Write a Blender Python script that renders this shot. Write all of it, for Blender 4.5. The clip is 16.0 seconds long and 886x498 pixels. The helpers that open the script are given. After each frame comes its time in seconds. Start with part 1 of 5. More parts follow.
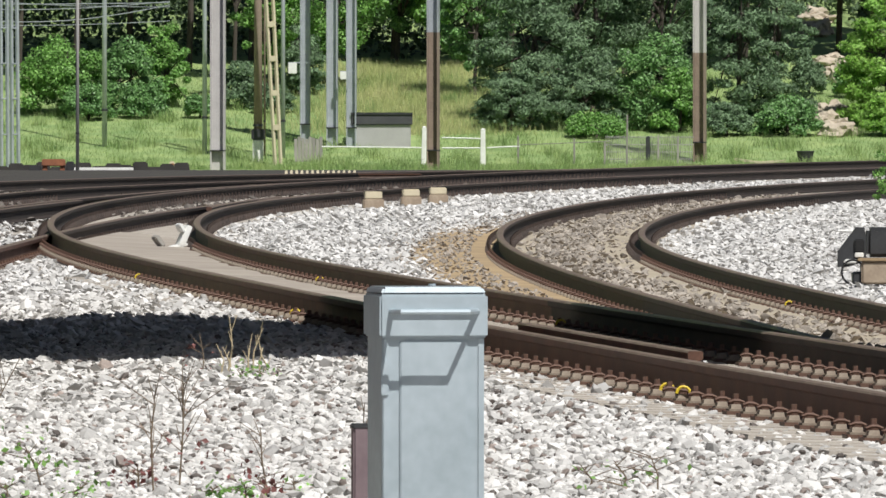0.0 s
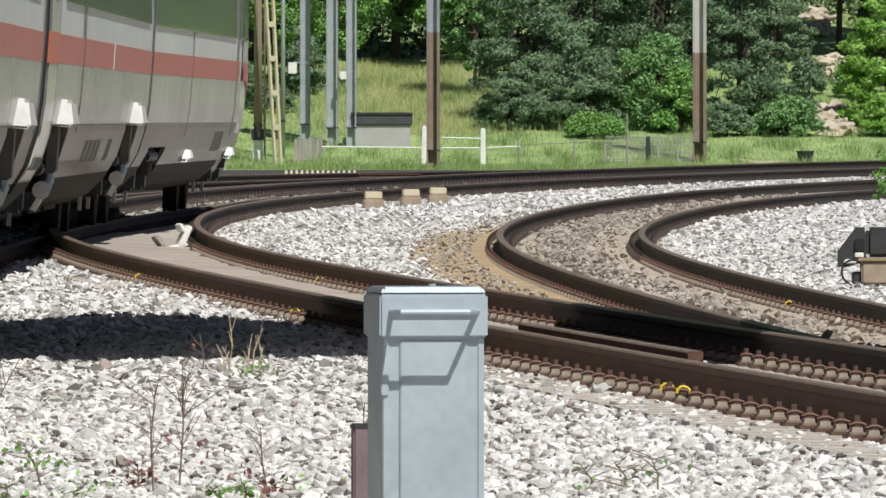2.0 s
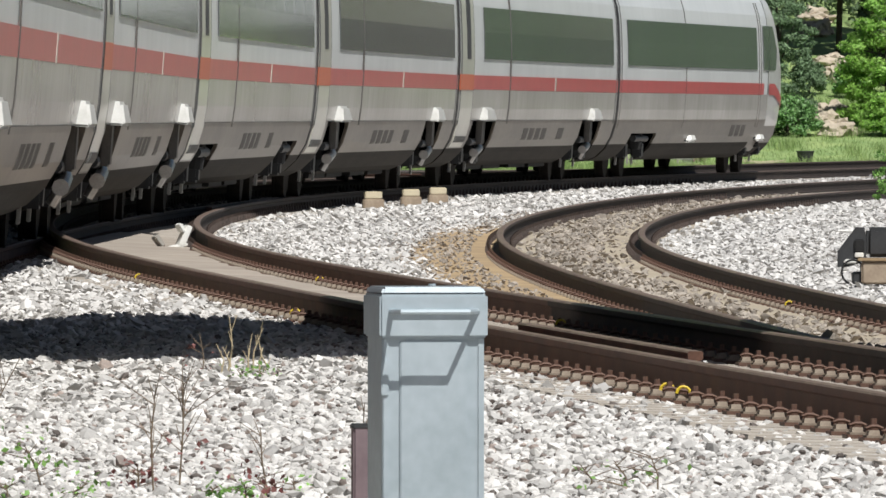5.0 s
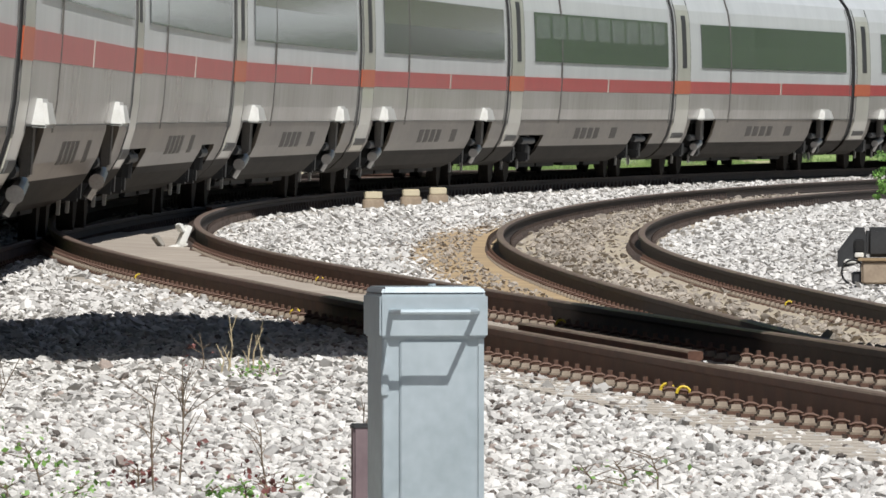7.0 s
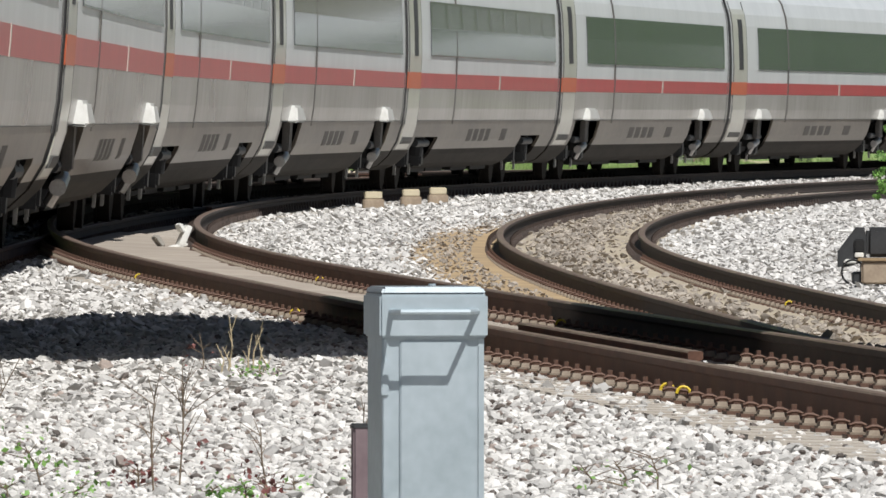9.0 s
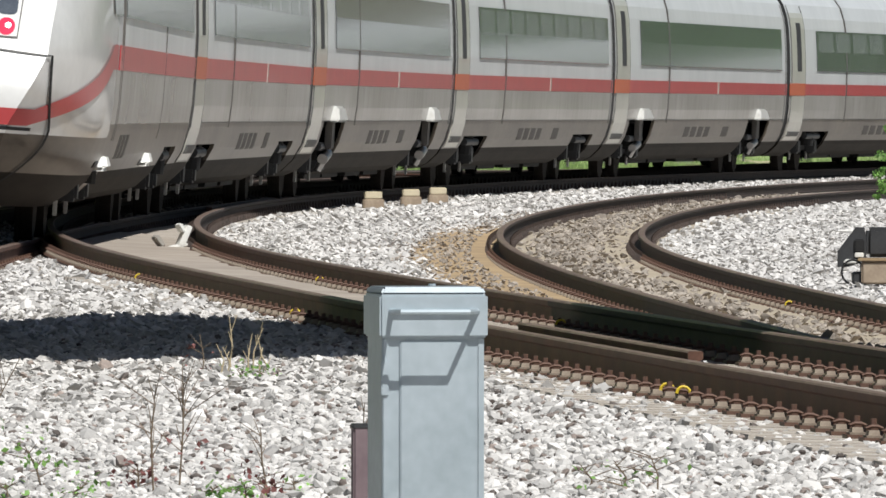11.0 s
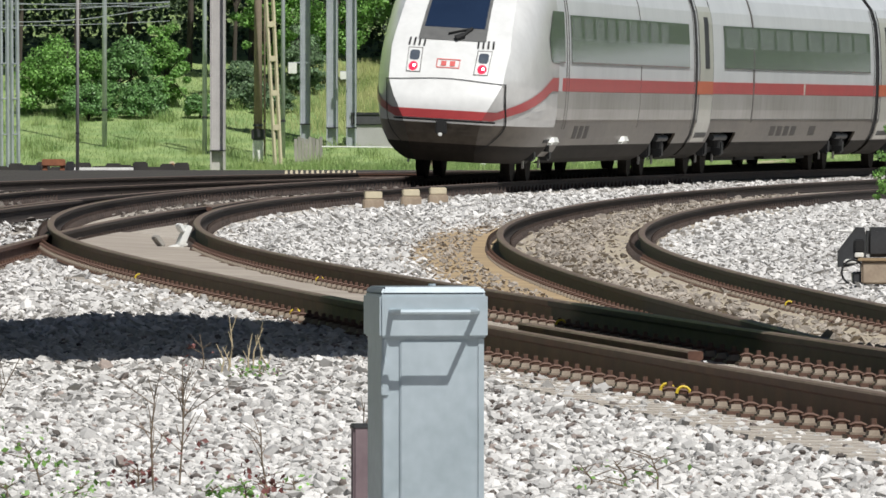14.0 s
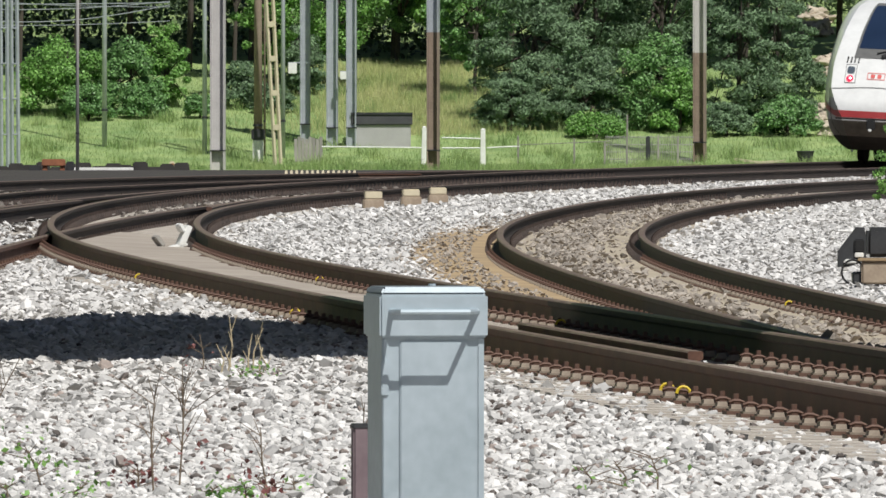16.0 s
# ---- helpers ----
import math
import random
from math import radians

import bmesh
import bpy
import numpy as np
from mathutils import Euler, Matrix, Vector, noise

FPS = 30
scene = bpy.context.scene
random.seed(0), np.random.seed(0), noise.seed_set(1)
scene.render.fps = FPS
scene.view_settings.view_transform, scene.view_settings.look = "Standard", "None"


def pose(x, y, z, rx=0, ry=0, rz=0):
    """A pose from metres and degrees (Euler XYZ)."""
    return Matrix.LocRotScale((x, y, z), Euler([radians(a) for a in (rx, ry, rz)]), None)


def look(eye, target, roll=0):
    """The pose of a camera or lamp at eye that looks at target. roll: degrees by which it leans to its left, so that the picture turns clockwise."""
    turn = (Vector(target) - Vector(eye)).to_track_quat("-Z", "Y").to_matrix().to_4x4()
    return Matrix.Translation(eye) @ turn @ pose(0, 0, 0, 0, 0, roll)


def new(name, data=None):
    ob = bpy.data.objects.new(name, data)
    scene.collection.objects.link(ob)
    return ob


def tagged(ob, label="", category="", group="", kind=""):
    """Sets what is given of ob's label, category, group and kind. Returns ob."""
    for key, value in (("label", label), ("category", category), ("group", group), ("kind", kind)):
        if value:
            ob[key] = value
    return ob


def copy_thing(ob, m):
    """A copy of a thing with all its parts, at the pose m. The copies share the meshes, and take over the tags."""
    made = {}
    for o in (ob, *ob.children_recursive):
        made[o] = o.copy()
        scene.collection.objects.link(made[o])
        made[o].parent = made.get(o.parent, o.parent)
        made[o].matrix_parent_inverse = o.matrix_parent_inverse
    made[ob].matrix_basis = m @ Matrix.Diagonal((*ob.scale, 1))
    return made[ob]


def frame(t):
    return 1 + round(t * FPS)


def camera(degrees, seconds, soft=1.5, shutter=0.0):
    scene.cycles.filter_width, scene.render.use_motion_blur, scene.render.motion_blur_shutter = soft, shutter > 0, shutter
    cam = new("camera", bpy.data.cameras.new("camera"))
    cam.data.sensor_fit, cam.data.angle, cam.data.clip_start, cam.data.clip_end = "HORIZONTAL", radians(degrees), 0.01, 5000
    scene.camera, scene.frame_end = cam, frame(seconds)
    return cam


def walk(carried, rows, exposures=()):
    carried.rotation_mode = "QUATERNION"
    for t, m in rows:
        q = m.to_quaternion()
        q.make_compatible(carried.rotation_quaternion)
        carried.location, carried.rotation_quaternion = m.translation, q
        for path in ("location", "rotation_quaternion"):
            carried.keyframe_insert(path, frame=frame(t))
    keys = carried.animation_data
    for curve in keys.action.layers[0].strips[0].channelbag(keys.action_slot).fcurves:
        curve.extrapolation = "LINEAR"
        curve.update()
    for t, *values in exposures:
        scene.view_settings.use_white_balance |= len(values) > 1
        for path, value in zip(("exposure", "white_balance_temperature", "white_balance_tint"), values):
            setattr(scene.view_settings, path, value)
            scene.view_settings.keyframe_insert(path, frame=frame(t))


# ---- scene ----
cam = camera(4.165, 16.0, 1.6, 0.08)
EYE = (0.0, 0.0, 1.1245)
VIEW = look(EYE, (0, 400, 1.1245 - 400 * 234 / 21560))
walk(cam, [(0, VIEW), (16, VIEW)], [(0, 0.07), (6, 0.06), (11, 0.04), (13, -0.01), (16, -0.02)])

# ---- world and sun ----
SUN_EL, SUN_AZ = 56, 152
world = bpy.data.worlds.new("sky")
scene.world = world
world.use_nodes = True
wn = world.node_tree
sky = wn.nodes.new("ShaderNodeTexSky")
sky.sky_type = "NISHITA"
sky.sun_disc = False
sky.sun_elevation, sky.sun_rotation = radians(SUN_EL), radians(SUN_AZ)
wn.links.new(sky.outputs[0], wn.nodes["Background"].inputs[0])
wn.nodes["Background"].inputs[1].default_value = 0.042
sun_data = bpy.data.lights.new("sun", "SUN")
sun_data.energy, sun_data.angle, sun_data.color = 5.0, radians(0.5), (1.0, 0.985, 0.95)
sun = new("sun", sun_data)
sd = Vector((math.sin(radians(SUN_AZ)) * math.cos(radians(SUN_EL)), math.cos(radians(SUN_AZ)) * math.cos(radians(SUN_EL)), math.sin(radians(SUN_EL))))
sun.matrix_world = look(sd * 60, (0, 0, 0))

# ---- materials ----
def mat(name, c1, c2=None, rough=0.7, metal=0.0, scale=6.0, bump=0.0, fine=40.0, rand=0.0, island=0.0, coat=0.0, trans=0.0, stretch=None, spec=0.5):
    """Two colours mixed by noise at two scales, with a little relief; rand varies whole pieces, island loose bits of one mesh."""
    m = bpy.data.materials.new(name)
    m.use_nodes = True
    nt = m.node_tree
    n, li = nt.nodes, nt.links
    b = n["Principled BSDF"]
    c2 = c2 or tuple(x * 0.75 for x in c1)
    co = n.new("ShaderNodeTexCoord")
    src = co.outputs["Object"]
    if stretch:
        mp = n.new("ShaderNodeMapping")
        mp.inputs["Scale"].default_value = stretch
        li.new(src, mp.inputs[0])
        src = mp.outputs[0]
    n1, n2 = n.new("ShaderNodeTexNoise"), n.new("ShaderNodeTexNoise")
    n1.inputs["Scale"].default_value, n2.inputs["Scale"].default_value = scale, fine
    n1.inputs["Detail"].default_value, n2.inputs["Detail"].default_value = 6, 4
    li.new(src, n1.inputs["Vector"])
    li.new(src, n2.inputs["Vector"])
    add = n.new("ShaderNodeMath")
    add.operation = "MULTIPLY_ADD"
    li.new(n2.outputs[0], add.inputs[0])
    add.inputs[1].default_value = 0.5
    li.new(n1.outputs[0], add.inputs[2])
    ramp = n.new("ShaderNodeMapRange")
    ramp.inputs[1].default_value, ramp.inputs[2].default_value = 0.5, 1.0
    li.new(add.outputs[0], ramp.inputs[0])
    mix = n.new("ShaderNodeMix")
    mix.data_type = "RGBA"
    mix.inputs[6].default_value, mix.inputs[7].default_value = (*c1, 1), (*c2, 1)
    li.new(ramp.outputs[0], mix.inputs[0])
    col = mix.outputs[2]
    for amount, node, out in ((rand, "ShaderNodeObjectInfo", "Random"), (island, "ShaderNodeNewGeometry", "Random Per Island")):
        if amount:
            src = n.new(node)
            rr = n.new("ShaderNodeMapRange")
            rr.inputs[3].default_value, rr.inputs[4].default_value = 1 - amount, 1 + amount
            li.new(src.outputs[out], rr.inputs[0])
            hs = n.new("ShaderNodeHueSaturation")
            li.new(rr.outputs[0], hs.inputs["Value"])
            li.new(col, hs.inputs["Color"])
            col = hs.outputs[0]
    li.new(col, b.inputs["Base Color"])
    b.inputs["Roughness"].default_value, b.inputs["Metallic"].default_value = rough, metal
    b.inputs["Specular IOR Level"].default_value = spec
    b.inputs["Coat Weight"].default_value, b.inputs["Coat Roughness"].default_value = coat, 0.08
    if trans:
        tr, ms = n.new("ShaderNodeBsdfTranslucent"), n.new("ShaderNodeMixShader")
        li.new(col, tr.inputs[0])
        ms.inputs[0].default_value = trans
        li.new(b.outputs[0], ms.inputs[1])
        li.new(tr.outputs[0], ms.inputs[2])
        li.new(ms.outputs[0], n["Material Output"].inputs[0])
    if bump:
        bp = n.new("ShaderNodeBump")
        bp.inputs["Strength"].default_value, bp.inputs["Distance"].default_value = 0.6, bump
        li.new(add.outputs[0], bp.inputs["Height"])
        li.new(bp.outputs[0], b.inputs["Normal"])
    return m


def glow(name, colour, strength):
    m = mat(name, colour, colour, 0.2)
    b = m.node_tree.nodes["Principled BSDF"]
    b.inputs["Emission Color"].default_value, b.inputs["Emission Strength"].default_value = (*colour, 1), strength
    return m


RUST = mat("rail_rust", (0.125, 0.058, 0.036), (0.066, 0.032, 0.022), 0.75, 0.1, 3, 0.002, 60)
# darker rust and clips, with the shade on rail sides put into the colour
RUST_SHADE = mat("rail_shade_rust", (0.042, 0.028, 0.022), (0.022, 0.016, 0.014), 0.8, 0.1, 3, 0.002, 60)
CLIP_SHADE = mat("clip_shade", (0.07, 0.048, 0.038), (0.04, 0.028, 0.024), 0.75, 0.1, 20, 0.001, 90, island=0.25)
RUST_PALE = mat("rail_foot_dust", (0.17, 0.11, 0.08), (0.09, 0.055, 0.04), 0.85, 0, 5, 0.003, 50, rand=0.2)
CLIP = mat("clip_steel", (0.15, 0.082, 0.055), (0.085, 0.047, 0.035), 0.65, 0.1, 20, 0.001, 90, island=0.25)
PLATE = mat("base_plate", (0.29, 0.245, 0.19), (0.16, 0.12, 0.09), 0.7, 0.1, 20, 0.001, 90, island=0.2)
HEAD = mat("rail_head", (0.19, 0.14, 0.115), (0.10, 0.07, 0.055), 0.55, 0.05, 4, 0.0, 50, spec=0.2)
STEEL = mat("worn_steel", (0.5, 0.5, 0.5), (0.35, 0.33, 0.32), 0.35, 0.9, 5)
CONCRETE = mat("concrete", (0.44, 0.40, 0.35), (0.33, 0.29, 0.25), 0.9, 0, 3, 0.004, 50, rand=0.12)
SAND = mat("sandy_concrete", (0.43, 0.365, 0.275), (0.30, 0.255, 0.195), 0.95, 0, 1.2, 0.003, 30)
BALLAST_BED = mat("ballast_bed", (0.46, 0.435, 0.40), (0.28, 0.26, 0.24), 0.95, 0, 8, 0.03, 30)
STONE = mat("ballast_stone", (0.575, 0.56, 0.54), (0.44, 0.425, 0.405), 0.85, 0, 7, 0.004, 40, island=0.38)
STONE_FAR = mat("ballast_stone_far", (0.585, 0.57, 0.55), (0.43, 0.415, 0.40), 0.85, 0, 2, 0.004, 40, island=0.34)
STONE_TAN = mat("ballast_stone_tan", (0.35, 0.31, 0.265), (0.225, 0.195, 0.165), 0.9, 0, 3, 0.004, 40, island=0.35)
GALV = mat("galvanised_sheet", (0.475, 0.545, 0.59), (0.36, 0.425, 0.46), 0.45, 0.35, 3, 0.0006, 25)
# darker zinc for the lid top, its grey sky reflection put into the colour
GALV_TOP = mat("lid_top_zinc", (0.30, 0.34, 0.36), (0.22, 0.25, 0.27), 0.6, 0.8, 4, 0.0006, 30)
GALV_POLE = mat("galvanised_pole", (0.50, 0.53, 0.56), (0.36, 0.385, 0.41), 0.5, 0.4, 2, 0.002, 20)
BROWN_POLE = mat("weathered_pole", (0.30, 0.235, 0.18), (0.19, 0.14, 0.11), 0.85, 0.0, 2, 0.004, 20)
DARK_STEEL = mat("dark_steel", (0.05, 0.052, 0.055), (0.028, 0.028, 0.03), 0.55, 0.2, 4, 0.001, 40)
YELLOW = mat("yellow_paint", (0.72, 0.55, 0.03), (0.6, 0.42, 0.03), 0.6)
WHITE = mat("white_paint", (0.80, 0.80, 0.77), (0.66, 0.65, 0.61), 0.6, 0, 8, 0.001)
CREAM_POST = mat("cream_concrete", (0.60, 0.53, 0.38), (0.48, 0.42, 0.30), 0.85, 0, 4, 0.003)
WOOD_GREY = mat("grey_boards", (0.34, 0.32, 0.29), (0.25, 0.235, 0.21), 0.9, 0, 3, 0.004, 30, rand=0.15)
ROOF_FELT = mat("roof_felt", (0.075, 0.075, 0.08), (0.05, 0.05, 0.055), 0.9, 0, 3, 0.004)
ORANGE_RUST = mat("orange_rust", (0.34, 0.13, 0.06), (0.2, 0.075, 0.04), 0.8, 0, 6, 0.002)
SOIL = mat("dark_soil", (0.055, 0.05, 0.045), (0.03, 0.028, 0.026), 0.95, 0, 1.5, 0.02)
GRASS_BED = mat("grass_ground", (0.32, 0.40, 0.155), (0.15, 0.245, 0.08), 0.95, 0, 0.9, 0.05, 6)
GRASS = mat("grass_blades", (0.42, 0.50, 0.21), (0.16, 0.28, 0.085), 0.7, 0, 0.9, 0, 4, island=0.3, trans=0.42)
GRASS_DRY = mat("dry_grass", (0.62, 0.60, 0.31), (0.42, 0.46, 0.20), 0.8, 0, 0.4, 0, 3, island=0.3, trans=0.4)
BARK = mat("bark", (0.085, 0.068, 0.055), (0.045, 0.037, 0.03), 0.95, 0, 4, 0.02)
LEAF = [mat("leaf_bright", (0.25, 0.45, 0.115), (0.155, 0.32, 0.08), 0.5, 0, 0.6, 0, 4, island=0.45, trans=0.35),
        mat("leaf_mid", (0.22, 0.39, 0.14), (0.14, 0.28, 0.095), 0.5, 0, 0.6, 0, 4, island=0.45, trans=0.3),
        mat("leaf_dark", (0.205, 0.305, 0.165), (0.135, 0.215, 0.115), 0.75, 0, 0.6, 0, 4, island=0.4, trans=0.3),
        mat("leaf_yellow", (0.36, 0.58, 0.13), (0.23, 0.43, 0.085), 0.5, 0, 0.6, 0, 4, island=0.45, trans=0.4)]
# darkened leaf colour that carries the deep shade inside the wood
SHADE_LEAF = mat("shaded_wood_leaf", (0.085, 0.13, 0.06), (0.045, 0.075, 0.035), 0.6, 0, 0.6, 0, 4, island=0.4, trans=0.15)
# dark, so that the added deck bounces little light into its shade
SHADE_CONCRETE = mat("shade_concrete", (0.16, 0.15, 0.14), (0.10, 0.095, 0.09), 0.9, 0, 1.5, 0.004, 30)
PALE_SAND = mat("pale_sand", (0.385, 0.335, 0.28), (0.26, 0.22, 0.185), 0.95, 0, 0.9, 0.002, 12)
STAINED = mat("stained_concrete", (0.42, 0.34, 0.25), (0.25, 0.19, 0.14), 0.9, 0, 6, 0.003, 40)
OCHRE = mat("ochre_sand", (0.42, 0.305, 0.17), (0.27, 0.195, 0.12), 0.95, 0, 1.5, 0.01, 30)
MAUVE = mat("mauve_brown", (0.20, 0.15, 0.16), (0.14, 0.10, 0.11), 0.8)
GALV_MAST = mat("pale_mast", (0.52, 0.50, 0.48), (0.42, 0.40, 0.385), 0.7, 0.0, 2, 0.002, 20)
HUT_WALL = mat("hut_render", (0.42, 0.41, 0.40), (0.34, 0.33, 0.325), 0.9, 0, 2, 0.005, 30)
FENCE_WIRE = mat("fence_wire", (0.36, 0.35, 0.33), (0.27, 0.26, 0.25), 0.7)
ROCK = mat("pale_rock", (0.55, 0.48, 0.38), (0.34, 0.28, 0.21), 0.9, 0, 1.5, 0.05, 8)
# train
SILVER = mat("train_white_paint", (0.70, 0.72, 0.725), (0.58, 0.60, 0.605), 0.33, 0.0, 0.8, 0, 6, coat=0.15, stretch=(1, 0.6, 0.12))
WAIST = mat("train_waist_paint", (0.45, 0.44, 0.415), (0.32, 0.305, 0.28), 0.26, 0.0, 0.9, 0, 7, coat=0.15, stretch=(1, 0.5, 0.25), spec=0.35)
CREAM = mat("train_door_paint", (0.60, 0.60, 0.53), (0.52, 0.51, 0.45), 0.3, 0.0, 1.5, 0, 8, coat=0.4)
# dusty skirt, with dark reflections of the shaded track put into its colour
SKIRT = mat("train_dusty_shaded_skirt", (0.145, 0.123, 0.098), (0.065, 0.054, 0.044), 0.34, 0.0, 1.2, 0, 9, coat=0.06, stretch=(1, 0.4, 1.2), spec=0.22)
NOSE_WHITE = mat("train_nose_white", (0.71, 0.71, 0.695), (0.60, 0.60, 0.585), 0.3, 0.0, 2, 0, 9, coat=0.5)
RED = mat("train_red_band", (0.52, 0.07, 0.075), (0.45, 0.06, 0.065), 0.3, 0.0, 2, 0, 8, coat=0.05)
ORANGE = mat("train_door_band", (0.56, 0.13, 0.055), (0.48, 0.11, 0.05), 0.4, 0.0, 2)
RED_FLAT = mat("red_sign_paint", (0.60, 0.11, 0.10), (0.52, 0.10, 0.09), 0.4)
GLASS = mat("train_window_glass", (0.135, 0.15, 0.147), (0.075, 0.083, 0.083), 0.12, 0.0, 0.9, 0, 5, coat=0.4, stretch=(1, 1.6, 0.1))
SHIELD = mat("windscreen_glass", (0.015, 0.028, 0.06), (0.01, 0.02, 0.045), 0.05, 0, 1, coat=1.0)
BLACK = mat("train_black_rubber", (0.012, 0.012, 0.013), (0.008, 0.008, 0.008), 0.8)
GRILLE = mat("train_grille", (0.12, 0.11, 0.10), (0.08, 0.075, 0.07), 0.7)
SEAM = mat("train_seam", (0.12, 0.12, 0.115), (0.08, 0.08, 0.08), 0.7)
TAIL_LIGHT = glow("tail_light_glow", (1.0, 0.02, 0.05), 1.3)
WHITE_LIGHT = glow("tail_light_core", (1.0, 0.75, 0.8), 3.0)
LENS = mat("headlight_lens", (0.10, 0.12, 0.14), (0.06, 0.07, 0.09), 0.1, 0.0, coat=1.0)
WHEEL = mat("wheel_steel", (0.032, 0.027, 0.024), (0.018, 0.016, 0.014), 0.8, 0.1, 5, spec=0.1)
COVER = mat("bogie_cover", (0.52, 0.52, 0.50), (0.40, 0.395, 0.37), 0.6, 0, 4)
# grime plus the shade under the cars, painted as a near-black strip
LOW_SKIRT = mat("train_grimy_shaded_skirt", (0.04, 0.034, 0.029), (0.02, 0.018, 0.016), 0.7, 0.0, 1.5, 0, 9, stretch=(1, 0.2, 1.5), spec=0.1)
DARK_BALLAST = mat("dark_ballast", (0.055, 0.047, 0.041), (0.027, 0.023, 0.021), 0.95, 0, 3, 0.03, 14)
INTERIOR = mat("train_blind", (0.25, 0.27, 0.275), (0.17, 0.185, 0.19), 0.2, 0, 1.5, 0, 8, coat=0.4)

# ---- helpers of this scene ----
def mesh(name, verts, faces, material, parent=None, label="", smooth=False):
    me = bpy.data.meshes.new(name)
    me.from_pydata([tuple(map(float, v)) for v in verts], [], faces if isinstance(faces, list) else faces.tolist())
    me.materials.append(material)
    if smooth:
        me.polygons.foreach_set("use_smooth", [True] * len(me.polygons))
    else:
        me.polygons.foreach_set("use_smooth", [False] * len(me.polygons))
    me.update()
    ob = new(name, me)
    ob.parent = parent
    if label:
        tagged(ob, label)
    return ob


def part(name, bm, material, parent=None, label="", smooth=False):
    me = bpy.data.meshes.new(name)
    bm.to_mesh(me)
    bm.free()
    me.materials.append(material)
    if smooth:
        me.polygons.foreach_set("use_smooth", [True] * len(me.polygons))
    ob = new(name, me)
    ob.parent = parent
    if label:
        tagged(ob, label)
    return ob


def thing(name, at=(0, 0, 0), label="", category="", group="", kind="", rz=0.0):
    e = new(name)
    e.matrix_basis = pose(*at, 0, 0, rz)
    return tagged(e, label, category, group, kind)


def box(bm, x0, x1, y0, y1, z0, z1, bevel=0.0, taper=1.0):
    """A bevelled block added to bm; taper shrinks its top."""
    cx, cy = (x0 + x1) / 2, (y0 + y1) / 2
    vs = []
    for z, k in ((z0, 1.0), (z1, taper)):
        for x, y in ((x0, y0), (x1, y0), (x1, y1), (x0, y1)):
            vs.append(bm.verts.new((cx + (x - cx) * k, cy + (y - cy) * k, z)))
    fs = [bm.faces.new([vs[i] for i in q]) for q in ((3, 2, 1, 0), (4, 5, 6, 7), (0, 1, 5, 4), (1, 2, 6, 5), (2, 3, 7, 6), (3, 0, 4, 7))]
    if bevel:
        bmesh.ops.bevel(bm, geom=list({e for f in fs for e in f.edges}), offset=bevel, segments=2, affect="EDGES")
    return bm


def block(name, dims, material, parent=None, label="", bevel=0.01, taper=1.0):
    return part(name, box(bmesh.new(), *dims, bevel, taper), material, parent, label)


def rod(bm, p, q, r, n=8, r2=None):
    """A round bar from p to q added to bm."""
    p, q = Vector(p), Vector(q)
    m = (q - p).to_track_quat("Z", "Y").to_matrix()
    r2 = r if r2 is None else r2
    a = [bm.verts.new(p + m @ Vector((r * math.cos(k * math.tau / n), r * math.sin(k * math.tau / n), 0))) for k in range(n)]
    b = [bm.verts.new(q + m @ Vector((r2 * math.cos(k * math.tau / n), r2 * math.sin(k * math.tau / n), 0))) for k in range(n)]
    for k in range(n):
        bm.faces.new((a[k], a[(k + 1) % n], b[(k + 1) % n], b[k]))
    bm.faces.new(a[::-1])
    bm.faces.new(b)
    return bm


def tube_path(bm, pts, r, n=6):
    """One bent round bar through the points."""
    pts = [Vector(p) for p in pts]
    rings = []
    for i, p in enumerate(pts):
        way = pts[min(i + 1, len(pts) - 1)] - pts[max(i - 1, 0)]
        m = way.to_track_quat("Z", "Y").to_matrix()
        rings.append([bm.verts.new(p + m @ Vector((r * math.cos(k * math.tau / n), r * math.sin(k * math.tau / n), 0))) for k in range(n)])
    for a, b in zip(rings, rings[1:]):
        for k in range(n):
            bm.faces.new((a[k], a[(k + 1) % n], b[(k + 1) % n], b[k]))
    bm.faces.new(rings[0][::-1])
    bm.faces.new(rings[-1])
    return bm


# ---- the tracks' lines: sideways place at these distances ----
KNOT = np.array([30, 55, 80, 105, 130, 160, 200, 250, 310.0])
LINES = [np.array(v) for v in (
    [4.422, 1.783, -0.51, -2.41, -3.381, -3.28, -0.73, 5.53, 16.72],
    [5.1708, 3.5325, 2.3056, 1.512, 1.3743, 2.3087, 5.2941, 12.796, 26.735],
    [-4.3, -4.45, -4.63, -4.581, -4.386, -3.488, -0.73, 5.53, 16.72],
    [-9.4, -9.6, -9.8, -9.75, -9.2, -8.05, -7.2, -0.4, 14.8])]
CANT = [(0.0636, 0.0241), (0.06, 0.0237), (0.1124, -0.0131), (0.17, -0.05)]
LOW = [0.0, -0.1424, 0.0, -0.0704]
GAUGE = 1.507


def bend(v):
    n, h = len(KNOT), np.diff(KNOT)
    a, b = np.zeros((n, n)), np.zeros((n, n))
    a[0, 0] = a[-1, -1] = 1
    for i in range(1, n - 1):
        a[i, i - 1:i + 2] = h[i - 1], 2 * (h[i - 1] + h[i]), h[i]
        b[i, i - 1:i + 2] = 6 / h[i - 1], -6 / h[i - 1] - 6 / h[i], 6 / h[i]
    return np.linalg.solve(a, b @ v)


BENDS = [bend(v) for v in LINES]


